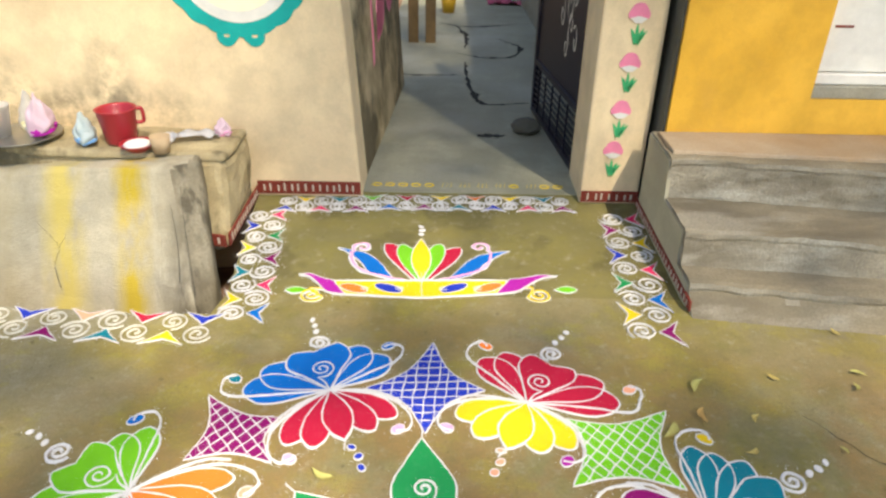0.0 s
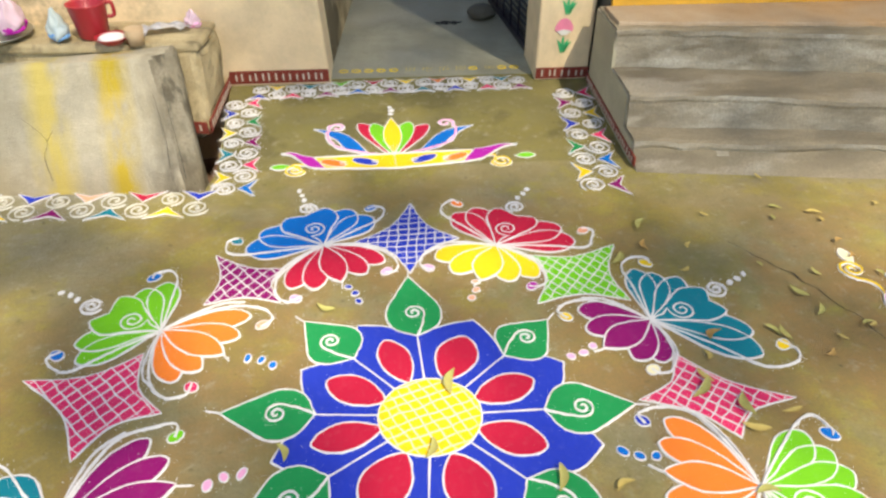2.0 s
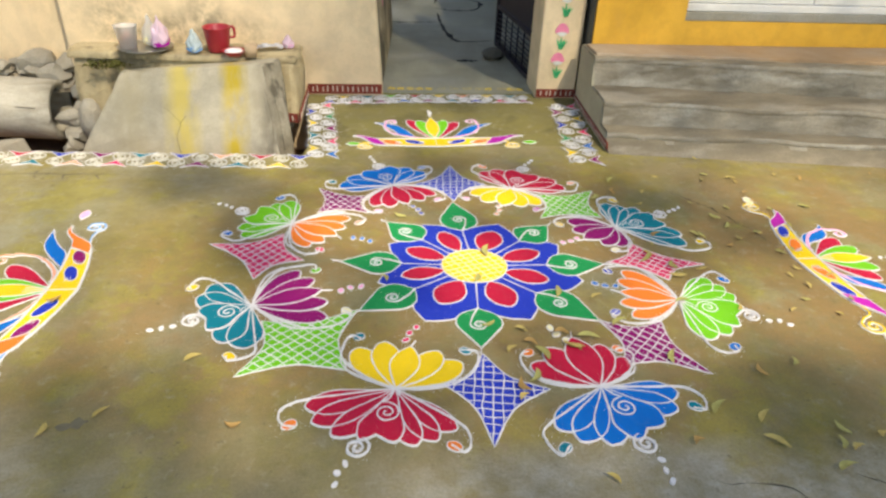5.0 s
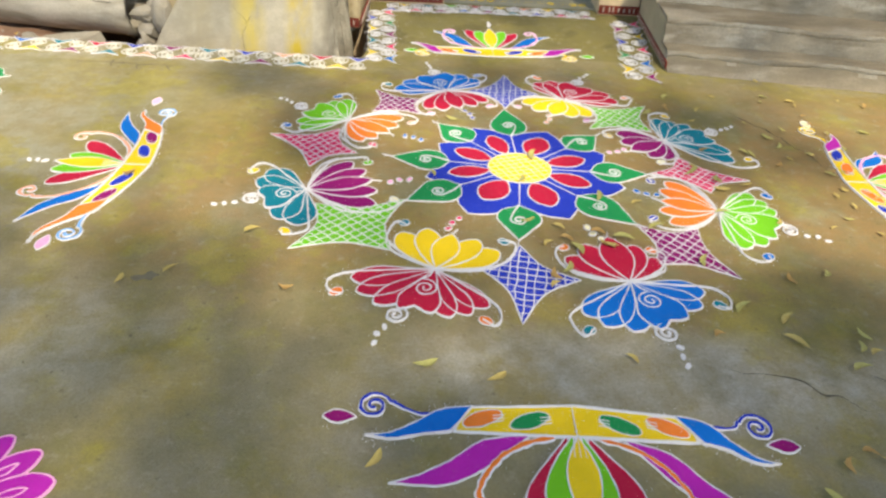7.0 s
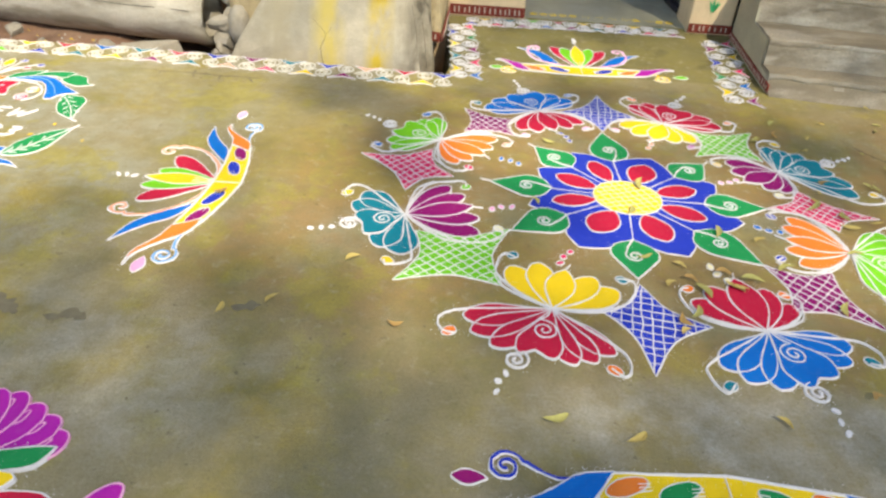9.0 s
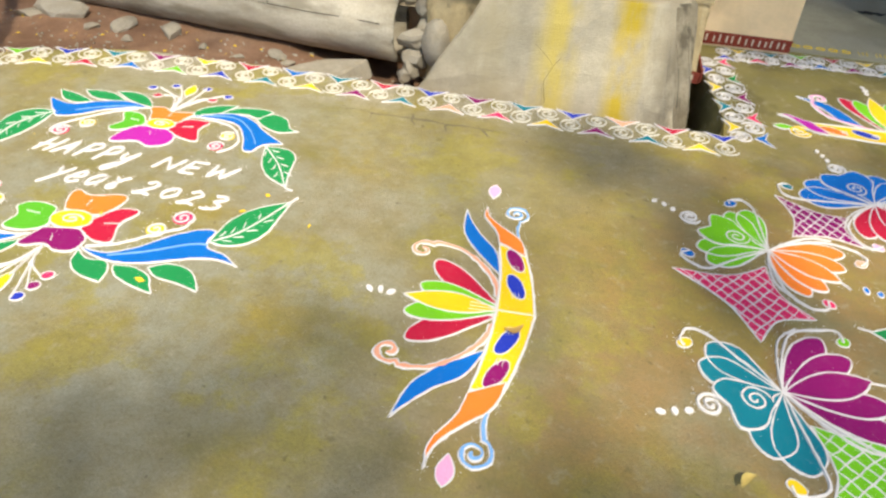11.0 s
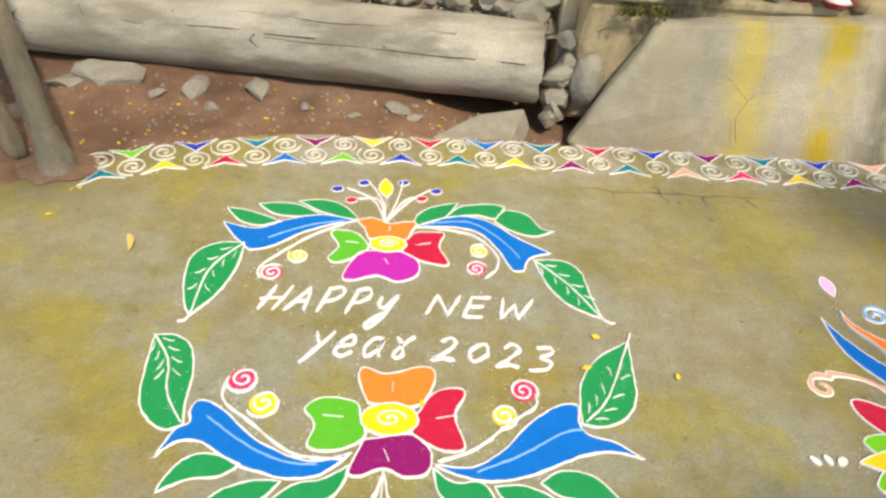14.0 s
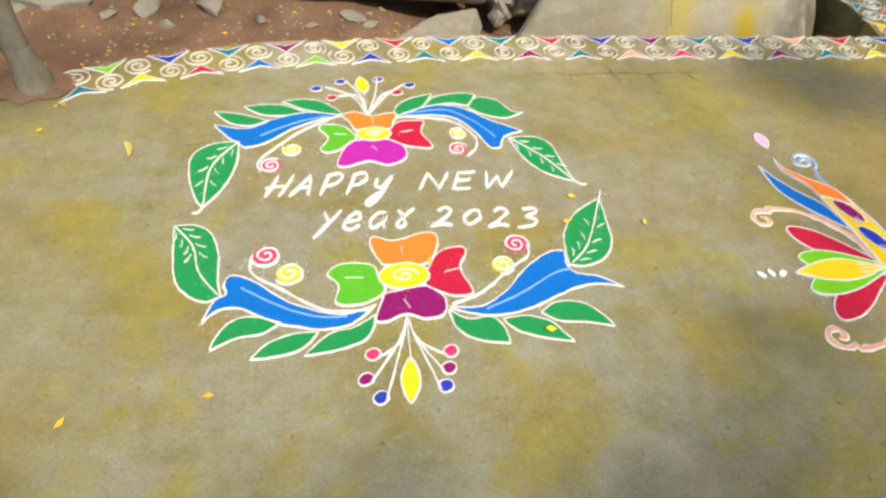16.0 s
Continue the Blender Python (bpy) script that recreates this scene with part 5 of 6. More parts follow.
def rock(name, label, category, at, size, seed, material=None, group="", turn=0.0, chop=0.6):
    """Broken stone: rounded lump with flattened faces."""
    bm = bmesh.new()
    bmesh.ops.create_icosphere(bm, subdivisions=3 if chop < 0.3 else 2, radius=1)
    rnd = random.Random(seed)
    planes = [(Vector((rnd.uniform(-1, 1), rnd.uniform(-1, 1), rnd.uniform(-1, 1))).normalized(), rnd.uniform(1 - chop, 0.9)) for _ in range(12)]
    for v in bm.verts:
        for n, d in planes:
            k = v.co.dot(n)
            if k > d:
                v.co -= n * (k - d)
        v.co += noise.noise_vector(v.co * 3 + Vector((seed, 0, 0))) * 0.07
        v.co = Vector((v.co.x * size[0], v.co.y * size[1], v.co.z * size[2])) * (1.25 if chop > 0.5 else 1)
    ob = part(name, bm, material or STONE)
    ob.matrix_world = pose(*at, 0, 0, turn)
    return tagged(ob, label, category, group)


rock("stone", "rounded dark grey stone propping the open gate", "stone", (0.53, 4.2, 0.09), (0.1, 0.09, 0.055), 3, DARK_STONE, chop=0.15)
for x in (-0.33, -0.16):
    tagged(part("wooden_post", box(x - 0.05, 6.85, -0.1, x + 0.05, 6.95, 2.4, 0.008, 0.004, 3), WOOD), "rough brown wooden post beside the passage", "post", "posts")
pot = bmesh.new()
bmesh.ops.create_cone(pot, cap_ends=True, segments=20, radius1=0.07, radius2=0.1, depth=0.2)
ob = part("yellow_pot", shade_smooth(pot), plain("yellow_plastic", (0.6, 0.36, 0.03), 0.4))
ob.location = (0.02, 8.6, 0.15)
tagged(ob, "small yellow plastic pot standing in the passage", "pot")
cloth = noisy_grid(-0.22, -0.15, 0.22, 0.15, 0.02, lambda x, y: 0.03 + 0.05 * noise.noise(Vector((x * 9, y * 9, 0))))
ob = part("cloth", cloth, plain("pink_cloth", (0.5, 0.1, 0.16), 0.9, vary=0.6))
ob.location = (0.75, 9.3, 0.05)
tagged(ob, "crumpled pink cloth lying in the passage", "cloth")


def crack(pts, width, z, where="floor_crack", label="dark wandering crack in the passage floor", dirt=None):
    ln = smooth(pts, n=10)
    ln = [p + Vector((noise.noise(Vector((p.x * 14, p.y * 14, 2))), noise.noise(Vector((p.x * 14, p.y * 14, 7))))) * 0.03 for p in ln]
    k = len(ln)
    bm = bmesh.new()
    vs = []
    for i, p in enumerate(ln):
        t = (ln[min(i + 1, k - 1)] - ln[max(i - 1, 0)]).normalized()
        w = width * 0.5 * (0.35 + abs(noise.noise(Vector((p.x * 20, p.y * 20, 1)))) * 2.2) * min(1, 3 * min(i, k - 1 - i) / k + 0.1)
        vs.append((bm.verts.new((p.x - t.y * w, p.y + t.x * w, z)), bm.verts.new((p.x + t.y * w, p.y - t.x * w, z))))
    for a, b in zip(vs, vs[1:]):
        bm.faces.new((a[0], a[1], b[1], b[0]))
    bmesh.ops.recalc_face_normals(bm, faces=bm.faces[:])
    return tagged(part(where, bm, dirt or CRACK), label, "crack", "cracks", kind="structure")


for pts in ([(-0.45, 5.62), (-0.18, 5.6), (0.1, 5.62)], [(0.17, 6.1), (0.19, 5.33), (0.26, 4.85), (0.42, 4.8), (0.62, 4.83)], [(0.1, 6.4), (0.37, 6.24), (0.6, 6.3), (0.72, 6.69), (0.5, 7.1)], [(-0.1, 7.9), (0.3, 7.7), (0.8, 7.9)], [(0.18, 6.6), (0.2, 7.2), (0.1, 7.8)]):
    crack(pts, 0.05, 0.0515)
crack([(0.2, 4.13), (0.3, 4.11), (0.38, 4.13)], 0.09, 0.0515)
for pts, w in (([(1.14, 1.66), (1.3, 1.45), (1.42, 1.2), (1.5, 0.95)], 0.005), ([(1.02, -0.33), (1.15, -0.42), (1.3, -0.55)], 0.005), ([(0.55, -0.32), (0.8, -0.4), (0.95, -0.5)], 0.004)):
    crack(pts, w, 0.0016, "yard_crack", "thin dark crack in the concrete yard")


for pts, w in (([(-2.68, 1.9), (-2.4, 1.87), (-2.1, 1.88), (-1.8, 1.86)], 0.01), ([(-2.32, 1.9), (-2.3, 1.8)], 0.012), ([(-2.16, 1.89), (-2.15, 1.79)], 0.012), ([(-1.99, 1.88), (-1.96, 1.8)], 0.01), ([(-2.5, 1.89), (-2.52, 1.82)], 0.01)):
    crack(pts, w, 0.0016, "yard_crack", "dark stringy marks on the mossy concrete", PIT)
for pts, w in (([(-1.44, -0.03), (-1.38, -0.02), (-1.33, -0.03)], 0.06), ([(-2.22, -0.15), (-2.16, -0.13), (-2.1, -0.15)], 0.06), ([(-2.0, -0.17), (-1.93, -0.14), (-1.87, -0.15)], 0.06)):
    crack(pts, w, 0.0016, "yard_pit", "shallow damp pit in the concrete yard", PIT)


# ---- slab and bench ----
def slab_paint():
    m = surface("streaked_pale_concrete", (0.53, 0.475, 0.35), (0.45, 0.4, 0.285), (0.34, 0.3, 0.2), grain=110, relief=0.5, speck=0.3, big=4, mid=14, stain_scale=2.4)
    nt = m.node_tree
    b = nt.nodes["Principled BSDF"]
    col = b.inputs["Base Color"].links[0].from_socket
    co = [n for n in nt.nodes if n.bl_idname == "ShaderNodeTexCoord"][0]
    sep = nt.nodes.new("ShaderNodeSeparateXYZ")
    nt.links.new(co.outputs["Object"], sep.inputs[0])
    # bands across x: two yellow, one dark by the +x end, one brown
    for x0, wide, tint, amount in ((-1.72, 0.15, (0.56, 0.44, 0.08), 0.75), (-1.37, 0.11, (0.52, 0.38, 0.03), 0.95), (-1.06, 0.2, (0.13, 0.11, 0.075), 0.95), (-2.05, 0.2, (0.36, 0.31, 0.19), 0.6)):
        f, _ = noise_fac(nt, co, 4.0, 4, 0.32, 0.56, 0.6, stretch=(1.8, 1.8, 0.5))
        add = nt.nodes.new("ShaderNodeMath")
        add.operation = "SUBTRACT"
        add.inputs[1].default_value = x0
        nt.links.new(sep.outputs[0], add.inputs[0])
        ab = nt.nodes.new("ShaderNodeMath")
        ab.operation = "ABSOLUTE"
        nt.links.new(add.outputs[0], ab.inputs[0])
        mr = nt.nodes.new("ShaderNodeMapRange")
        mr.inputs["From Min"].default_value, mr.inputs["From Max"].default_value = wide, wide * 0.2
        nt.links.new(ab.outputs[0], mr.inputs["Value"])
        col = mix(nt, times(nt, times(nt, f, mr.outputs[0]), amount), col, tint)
    nt.links.new(col, b.inputs["Base Color"])
    return m


SLAB_MAT = slab_paint()
slab = hull_box([(-2.52, 2.72, -0.33), (-1.22, 2.37, -0.33), (-1.04, 2.335, -0.33), (-0.965, 2.395, -0.33), (-1.0, 2.54, -0.33), (-2.5, 2.81, -0.33)],
                [(-2.15, 2.88, 0.27), (-1.32, 2.685, 0.385), (-1.18, 2.665, 0.405), (-1.075, 2.71, 0.41), (-1.09, 2.83, 0.405), (-2.13, 2.97, 0.28)], 0.022, 0.012, 5, 1)
SLAB_SIDE = surface("dark_broken_concrete", (0.3, 0.265, 0.19), (0.16, 0.135, 0.09), (0.07, 0.06, 0.04), grain=90, big=7, mid=20, relief=1.0, speck=0.5, stain_scale=6, stain_lo=0.5, stain_hi=0.58, stretch=(1.6, 1.6, 0.4))
SL = tagged(part("concrete_slab", slab, SLAB_MAT), "large leaning pale concrete slab with yellow stains", "slab")
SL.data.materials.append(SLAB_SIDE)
# faces near the +x end that turn to +x take the darker material
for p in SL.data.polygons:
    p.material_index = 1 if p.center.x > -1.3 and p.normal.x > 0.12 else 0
bench = thing("masonry_bench", "rough limewashed masonry bench against the house wall", "bench")
part("bench_body", hull_box([(-2.5, 2.97, -0.33), (-0.995, 2.665, -0.02), (-0.985, 3.166, 0.02), (-2.5, 3.166, -0.33)], [(-2.48, 2.97, 0.355), (-0.99, 2.8, 0.375), (-0.985, 3.166, 0.375), (-2.48, 3.166, 0.355)], 0.035, 0.026, 6, 4), BENCH, bench)
part("bench_top", hull_box([(-2.5, 2.95, 0.345), (-0.985, 2.785, 0.365), (-0.975, 3.166, 0.365), (-2.5, 3.166, 0.345)], [(-2.49, 2.96, 0.395), (-0.99, 2.8, 0.402), (-0.98, 3.166, 0.402), (-2.49, 3.166, 0.395)], 0.014, 0.012, 6, 7), BENCH, bench)
skirting((-0.97, 2.655, 0.02), (-0.962, 3.15, 0.045), -0.0, 0.06, "red strip with white ticks along the bench's foot")
skirting((-1.13, 2.682, 0.02), (-0.978, 2.648, 0.02), -0.0, 0.06, "short red strip across the bench's front corner")

# ---- pipe, rubble and earth ----
pipe = bmesh.new()
rings = []
N = 40
for k in range(31):
    s = k / 30
    row = []
    for i in range(N):
        a = 2 * math.pi * i / N
        c = Vector((-2.66 - 4.4 * s, 3.08 + 0.42 * s, -0.05 + 0.05 * s))
        rr = 0.208 + 0.006 * noise.noise(Vector((s * 20, math.cos(a) * 2, math.sin(a) * 2)))
        chip_ = 0.035 * max(0, noise.noise(Vector((math.cos(a) * 3, math.sin(a) * 3, 4)))) if k == 0 else 0
        row.append(pipe.verts.new((c.x - chip_, c.y + rr * math.cos(a), c.z + rr * math.sin(a))))
    rings.append(row)
inner_row = [pipe.verts.new((-2.67, 3.08 + 0.155 * math.cos(2 * math.pi * i / N), -0.05 + 0.155 * math.sin(2 * math.pi * i / N))) for i in range(N)]
deep_row = [pipe.verts.new((-3.6, 3.17 + 0.155 * math.cos(2 * math.pi * i / N), -0.04 + 0.155 * math.sin(2 * math.pi * i / N))) for i in range(N)]
for a, b in list(zip(rings, rings[1:])) + [(inner_row, rings[0]), (deep_row, inner_row)]:
    for i in range(N):
        pipe.faces.new((a[i], a[(i + 1) % N], b[(i + 1) % N], b[i]))
pipe.faces.new(deep_row)
bmesh.ops.recalc_face_normals(pipe, faces=pipe.faces[:])
PIPE_MAT = surface("weathered_pipe_concrete", (0.54, 0.5, 0.4), (0.4, 0.36, 0.27), (0.25, 0.22, 0.155), grain=100, big=4, mid=14, relief=0.75, speck=0.45, stretch=(0.5, 1.6, 1.6), stain_scale=4.5, stain_lo=0.47, stain_hi=0.62)
tagged(part("concrete_pipe", shade_smooth(pipe), PIPE_MAT), "broken grey concrete pipe lying along the wall", "pipe")
def line_on(pts, r, name, label):
    """Thin dark crack that follows a surface through the points."""
    return tagged(part(name, limb(pts, r, r * 0.4, 5), CRACK), label, "crack", "cracks", kind="structure")


def on_pipe(s, a, lift=0.205):
    return (-2.66 - 4.4 * s, 3.08 + 0.42 * s - lift * math.cos(radians(a)), -0.05 + 0.05 * s + lift * math.sin(radians(a)))


PIPE_CRACKS = [[on_pipe(s0 + 0.05 * i, a0 + 7 * noise.noise(Vector((i * 0.9, a0, 1))), 0.2055) for i in range(n)] for s0, a0, n in ((0.02, 20, 7), (0.26, 26, 9), (0.1, 52, 6))]
PIPE_CRACKS += [[on_pipe(s0, a0, 0.2055), on_pipe(s0 + 0.006, a0 + d * 0.5, 0.2055), on_pipe(s0 - 0.003, a0 + d, 0.2055)] for s0, a0, d in ((0.18, 22, 30), (0.33, 24, -18), (0.42, 26, 34), (0.53, 26, 26), (0.61, 25, -20), (0.07, 20, 24))]
GRAVEL = surface("sandy_gravel", (0.46, 0.4, 0.29), (0.34, 0.28, 0.19), (0.52, 0.47, 0.37), grain=60, big=6, mid=24, relief=0.9, speck=0.5)
tagged(part("rubble_bed", noisy_grid(-8, 3.14, -2.57, 3.47, 0.05, lambda x, y: 0.06 + 0.3 * (y - 3.14) + 0.03 * noise.noise(Vector((x * 8, y * 8, 0)))), GRAVEL), "earth and grit filling the gap behind the pipe", "rubble", kind="structure")
rnd = random.Random(5)
for i in range(34):
    x = -2.62 - 1.5 * (i / 34) ** 1.4 if i < 26 else rnd.uniform(-4.4, -2.7)
    r = rnd.uniform(0.025, 0.06) if i % 5 else rnd.uniform(0.07, 0.1)
    y = 3.2 + 0.06 * (-2.62 - x) + rnd.uniform(0.0, 0.14)
    rock("rubble", "broken pale concrete lump lying on the pipe", "rubble", (x, y, 0.13 + r * 0.5 + 0.3 * (y - 3.2)), (r * 1.2, r, r * 0.8), 20 + i, group="rubble on the pipe", turn=rnd.uniform(0, 180))
for i, (x, y, z, r) in enumerate(((-2.53, 3.0, -0.2, 0.1), (-2.56, 2.98, -0.06, 0.09), (-2.5, 3.04, 0.0, 0.08), (-2.57, 2.93, -0.24, 0.07), (-2.47, 2.99, -0.1, 0.07), (-2.6, 2.9, -0.27, 0.06), (-2.52, 3.08, 0.09, 0.07))):
    rock("rubble", "jagged grey concrete lump heaped beside the pipe's mouth", "rubble", (x, y, z), (r, r * 0.8, r * 0.75), 70 + i, group="rubble by the pipe", turn=i * 50)
rock("boulder", "smooth pale rounded boulder between pipe and slab", "stone", (-2.42, 2.95, -0.07), (0.085, 0.07, 0.15), 91, chop=0.12)
chip_bm = hull_box([(-3.2, 2.36, -0.16), (-2.82, 2.36, -0.2), (-2.72, 2.66, -0.2), (-2.95, 2.6, -0.18)], [(-3.2, 2.38, -0.1), (-2.84, 2.38, -0.09), (-2.76, 2.68, -0.1), (-2.97, 2.62, -0.1)], 0.01, 0.006, 3, 2)
tagged(part("concrete_fragment", chip_bm, STONE), "flat broken piece of pale concrete in the gully", "rubble")
for i, (x, y, r) in enumerate(((-4.88, 3.02, 0.16), (-5.1, 2.97, 0.1), (-4.45, 2.94, 0.09), (-4.1, 2.94, 0.1), (-3.38, 2.86, 0.06), (-3.3, 2.8, 0.04), (-4.62, 2.86, 0.05), (-3.85, 2.85, 0.04), (-5.2, 2.6, 0.08), (-4.3, 2.75, 0.05), (-3.6, 2.78, 0.035), (-5.35, 2.2, 0.09))):
    rock("stone", "pale stone half sunk in the red earth", "stone", (x, y, earth_height(x, y) + r * 0.12), (r * 1.2, r * 0.7, r * 0.4), 120 + i, group="stones in the earth", turn=i * 37)

# fallen petals and grit, uncountable
bm = bmesh.new()
rnd = random.Random(11)
for i in range(190):
    x, y = rnd.uniform(-6.2, -2.8), rnd.uniform(1.9, 3.0)
    if y < 2.25 and x > -4.5:
        continue
    z = earth_height(x, y) + 0.006
    if i % 12 == 0:
        # a few blown on to the yard
        x, y, z = rnd.uniform(-4.7, -2.3), rnd.uniform(0.3, 1.75), 0.007
    a, r = rnd.uniform(0, 6.3), rnd.uniform(0.006, 0.018)
    q = [bm.verts.new((x + r * math.cos(a + k * 1.571) * (1 if k % 2 else 0.5), y + r * math.sin(a + k * 1.571) * (1 if k % 2 else 0.5), z + rnd.uniform(0, 0.008))) for k in range(4)]
    bm.faces.new(q)
tagged(part("petals", bm, plain("yellow_petal", (0.75, 0.5, 0.03), 0.7, vary=0.3, scale=60)), "tiny yellow petals strewn over the red earth and the yard's edge", "petals", kind="stuff")

bm = bmesh.new()
for i in range(900):
    x, y = rnd.uniform(-6.2, -2.5), rnd.uniform(2.15, 3.05)
    z = earth_height(x, y)
    r = rnd.uniform(0.005, 0.016)
    if i > 450:
        # gravel behind and on the pipe
        x, y, r = -2.6 - 2.4 * rnd.random() ** 1.6, rnd.uniform(3.14, 3.4), rnd.uniform(0.006, 0.02)
        z = 0.09 + 0.3 * (y - 3.14)
    a = rnd.uniform(0, 6.3)
    base = [bm.verts.new((x + r * math.cos(a + k * 1.257) * rnd.uniform(0.7, 1.1), y + r * math.sin(a + k * 1.257) * rnd.uniform(0.6, 1), z - 0.004)) for k in range(5)]
    tip = [bm.verts.new((v.co.x * 0.5 + x * 0.5, v.co.y * 0.5 + y * 0.5, z + r * rnd.uniform(0.4, 0.8))) for v in base]
    bm.faces.new(tip)
    for k in range(5):
        bm.faces.new((base[k], base[(k + 1) % 5], tip[(k + 1) % 5], tip[k]))
tagged(part("grit", bm, STONE), "small pale stones and grit scattered over the earth and behind the pipe", "grit", kind="stuff")

# ---- young tree at the yard's corner ----
BARK = surface("grey_bark", (0.28, 0.24, 0.17), (0.14, 0.115, 0.075), (0.36, 0.34, 0.27), grain=60, big=11, mid=26, relief=1.0, speck=0.3, stretch=(1, 1, 0.25))


def limb(pts, r0, r1, seg=10):
    """Tapering round limb through the points."""
    ln = []
    P = [Vector(p) for p in pts]
    for i in range(len(P) - 1):
        a, b = P[i], P[i + 1]
        pa, pb = P[max(i - 1, 0)], P[min(i + 2, len(P) - 1)]
        for j in range(6):
            s = j / 6
            ln.append(a * (2 * s**3 - 3 * s**2 + 1) + (b - pa) * 0.5 * (s**3 - 2 * s**2 + s) + b * (-2 * s**3 + 3 * s**2) + (pb - a) * 0.5 * (s**3 - s**2))
    ln.append(P[-1])
    bm = bmesh.new()
    rows = []
    for i, p in enumerate(ln):
        t = (ln[min(i + 1, len(ln) - 1)] - ln[max(i - 1, 0)]).normalized()
        u = t.cross(Vector((0.3, 1, 0.1))).normalized()
        v = t.cross(u)
        r = r0 + (r1 - r0) * i / (len(ln) - 1)
        rows.append([bm.verts.new(p + (u * math.cos(2 * math.pi * k / seg) + v * math.sin(2 * math.pi * k / seg)) * r * (1 + 0.16 * noise.noise(Vector((p.z * 9, k * 1.3, r * 50))))) for k in range(seg)])
    for a, b in zip(rows, rows[1:]):
        for k in range(seg):
            bm.faces.new((a[k], a[(k + 1) % seg], b[(k + 1) % seg], b[k]))
    bm.faces.new(rows[0])
    bm.faces.new(rows[-1])
    bmesh.ops.recalc_face_normals(bm, faces=bm.faces[:])
    return shade_smooth(bm)


def leaves(centres, count, spread, size, rnd):
    """Loose leaves round the centres; count: how many at each, one number or one for every centre."""
    verts, faces = [], []
    for c, many in zip(centres, count if isinstance(count, list) else [count] * len(centres)):
        for _ in range(many):
            p = c + Vector((rnd.gauss(0, spread), rnd.gauss(0, spread), rnd.gauss(0, spread * 0.6)))
            d = Vector((rnd.uniform(-1, 1), rnd.uniform(-1, 1), rnd.uniform(-0.7, 0.3))).normalized()
            w = d.cross(Vector((rnd.uniform(-1, 1), rnd.uniform(-1, 1), rnd.uniform(-1, 1)))).normalized()
            L = size * rnd.uniform(0.7, 1.3)
            k = len(verts)
            verts += [p, p + d * L * 0.5 + w * L * 0.22, p + d * L, p + d * L * 0.5 - w * L * 0.22]
            faces.append((k, k + 1, k + 2, k + 3))
    return verts, faces


FOLIAGE = plain("green_foliage", (0.06, 0.11, 0.02), 0.6, vary=0.5, scale=3)
bm = bmesh.new()
soil = [bm.verts.new((-4.6 + 0.15 * math.cos(k * 0.3307) * (1 + 0.25 * noise.noise(Vector((k * 0.9, 0, 2)))), 1.87 + 0.11 * math.sin(k * 0.3307) * (1 + 0.25 * noise.noise(Vector((k * 0.9, 4, 2)))), 0.006)) for k in range(19)]
crest = bm.verts.new((-4.6, 1.87, 0.03))
for k in range(19):
    bm.faces.new((soil[k], soil[(k + 1) % 19], crest))
tagged(part("soil_patch", shade_smooth(bm), EARTH), "dark soil heaped in the broken concrete round the young tree", "soil", kind="structure")
yt = thing("young_tree", "slim grey-barked tree leaning at the yard's corner", "tree")
part("root_flare", limb([(-4.575, 1.85, -0.1), (-4.59, 1.862, 0.03), (-4.605, 1.88, 0.16)], 0.085, 0.045), BARK, yt)
part("trunk", limb([(-4.6, 1.87, -0.12), (-4.615, 1.89, 0.15), (-4.65, 1.94, 0.55), (-4.8, 2.05, 1.4), (-4.9, 2.1, 2.6)], 0.05, 0.036), BARK, yt)
part("second_stem", limb([(-4.9, 2.1, -0.12), (-4.93, 2.12, 0.3), (-5.05, 2.2, 1.2), (-5.2, 2.3, 2.4)], 0.045, 0.03), BARK, yt)
rnd = random.Random(2)
v, f = leaves([Vector((-4.95 + rnd.uniform(-0.5, 0.5), 2.15 + rnd.uniform(-0.5, 0.5), rnd.uniform(2.2, 3.2))) for _ in range(30)], 24, 0.2, 0.09, rnd)
mesh_part("crown", v, f, FOLIAGE, yt)
v, f = leaves([Vector((-5.45 + rnd.uniform(-0.25, 0.15), 2.35 + rnd.uniform(-0.2, 0.3), rnd.uniform(0.0, 0.25))) for _ in range(10)], 16, 0.07, 0.07, rnd)
tagged(mesh_part("weeds", v, f, FOLIAGE, None), "low green weeds beside the young tree", "weeds", kind="stuff")
v, f = leaves([Vector((-2.2 + rnd.uniform(-0.1, 0.14), 2.9 + rnd.uniform(-0.02, 0.03), 0.33)) for _ in range(14)], 16, 0.022, 0.03, rnd)
tagged(mesh_part("moss_tuft", v, f, plain("dull_moss", (0.09, 0.09, 0.02), 0.9, vary=0.5), None), "tuft of dull green moss on the slab's upper corner", "moss", kind="stuff")


def on_slab(x, z):
    """Point on the slab's leaning front."""
    q = (z + 0.33) / 0.66
    return (x, 2.72 + (x + 2.52) / 1.3 * -0.35 + q * (0.15 + 0.1 * (x + 2.5)) - 0.006, z)


for pts in ([on_slab(-1.74, -0.16), on_slab(-1.76, -0.06), on_slab(-1.73, 0.02), on_slab(-1.79, 0.08), on_slab(-1.83, 0.11)], [on_slab(-1.73, 0.02), on_slab(-1.69, 0.07)],
            [(-1.035, 2.345, -0.05), (-1.06, 2.42, 0.1), (-1.09, 2.5, 0.22), (-1.12, 2.6, 0.34)], [(-1.1, 2.365, 0.0), (-1.115, 2.45, 0.12), (-1.16, 2.56, 0.27)]):
    line_on(pts, 0.0013, "slab_crack", "thin dark crack in the leaning slab")
for pts in PIPE_CRACKS:
    line_on(pts, 0.0042, "pipe_crack", "long dark crack along the concrete pipe")

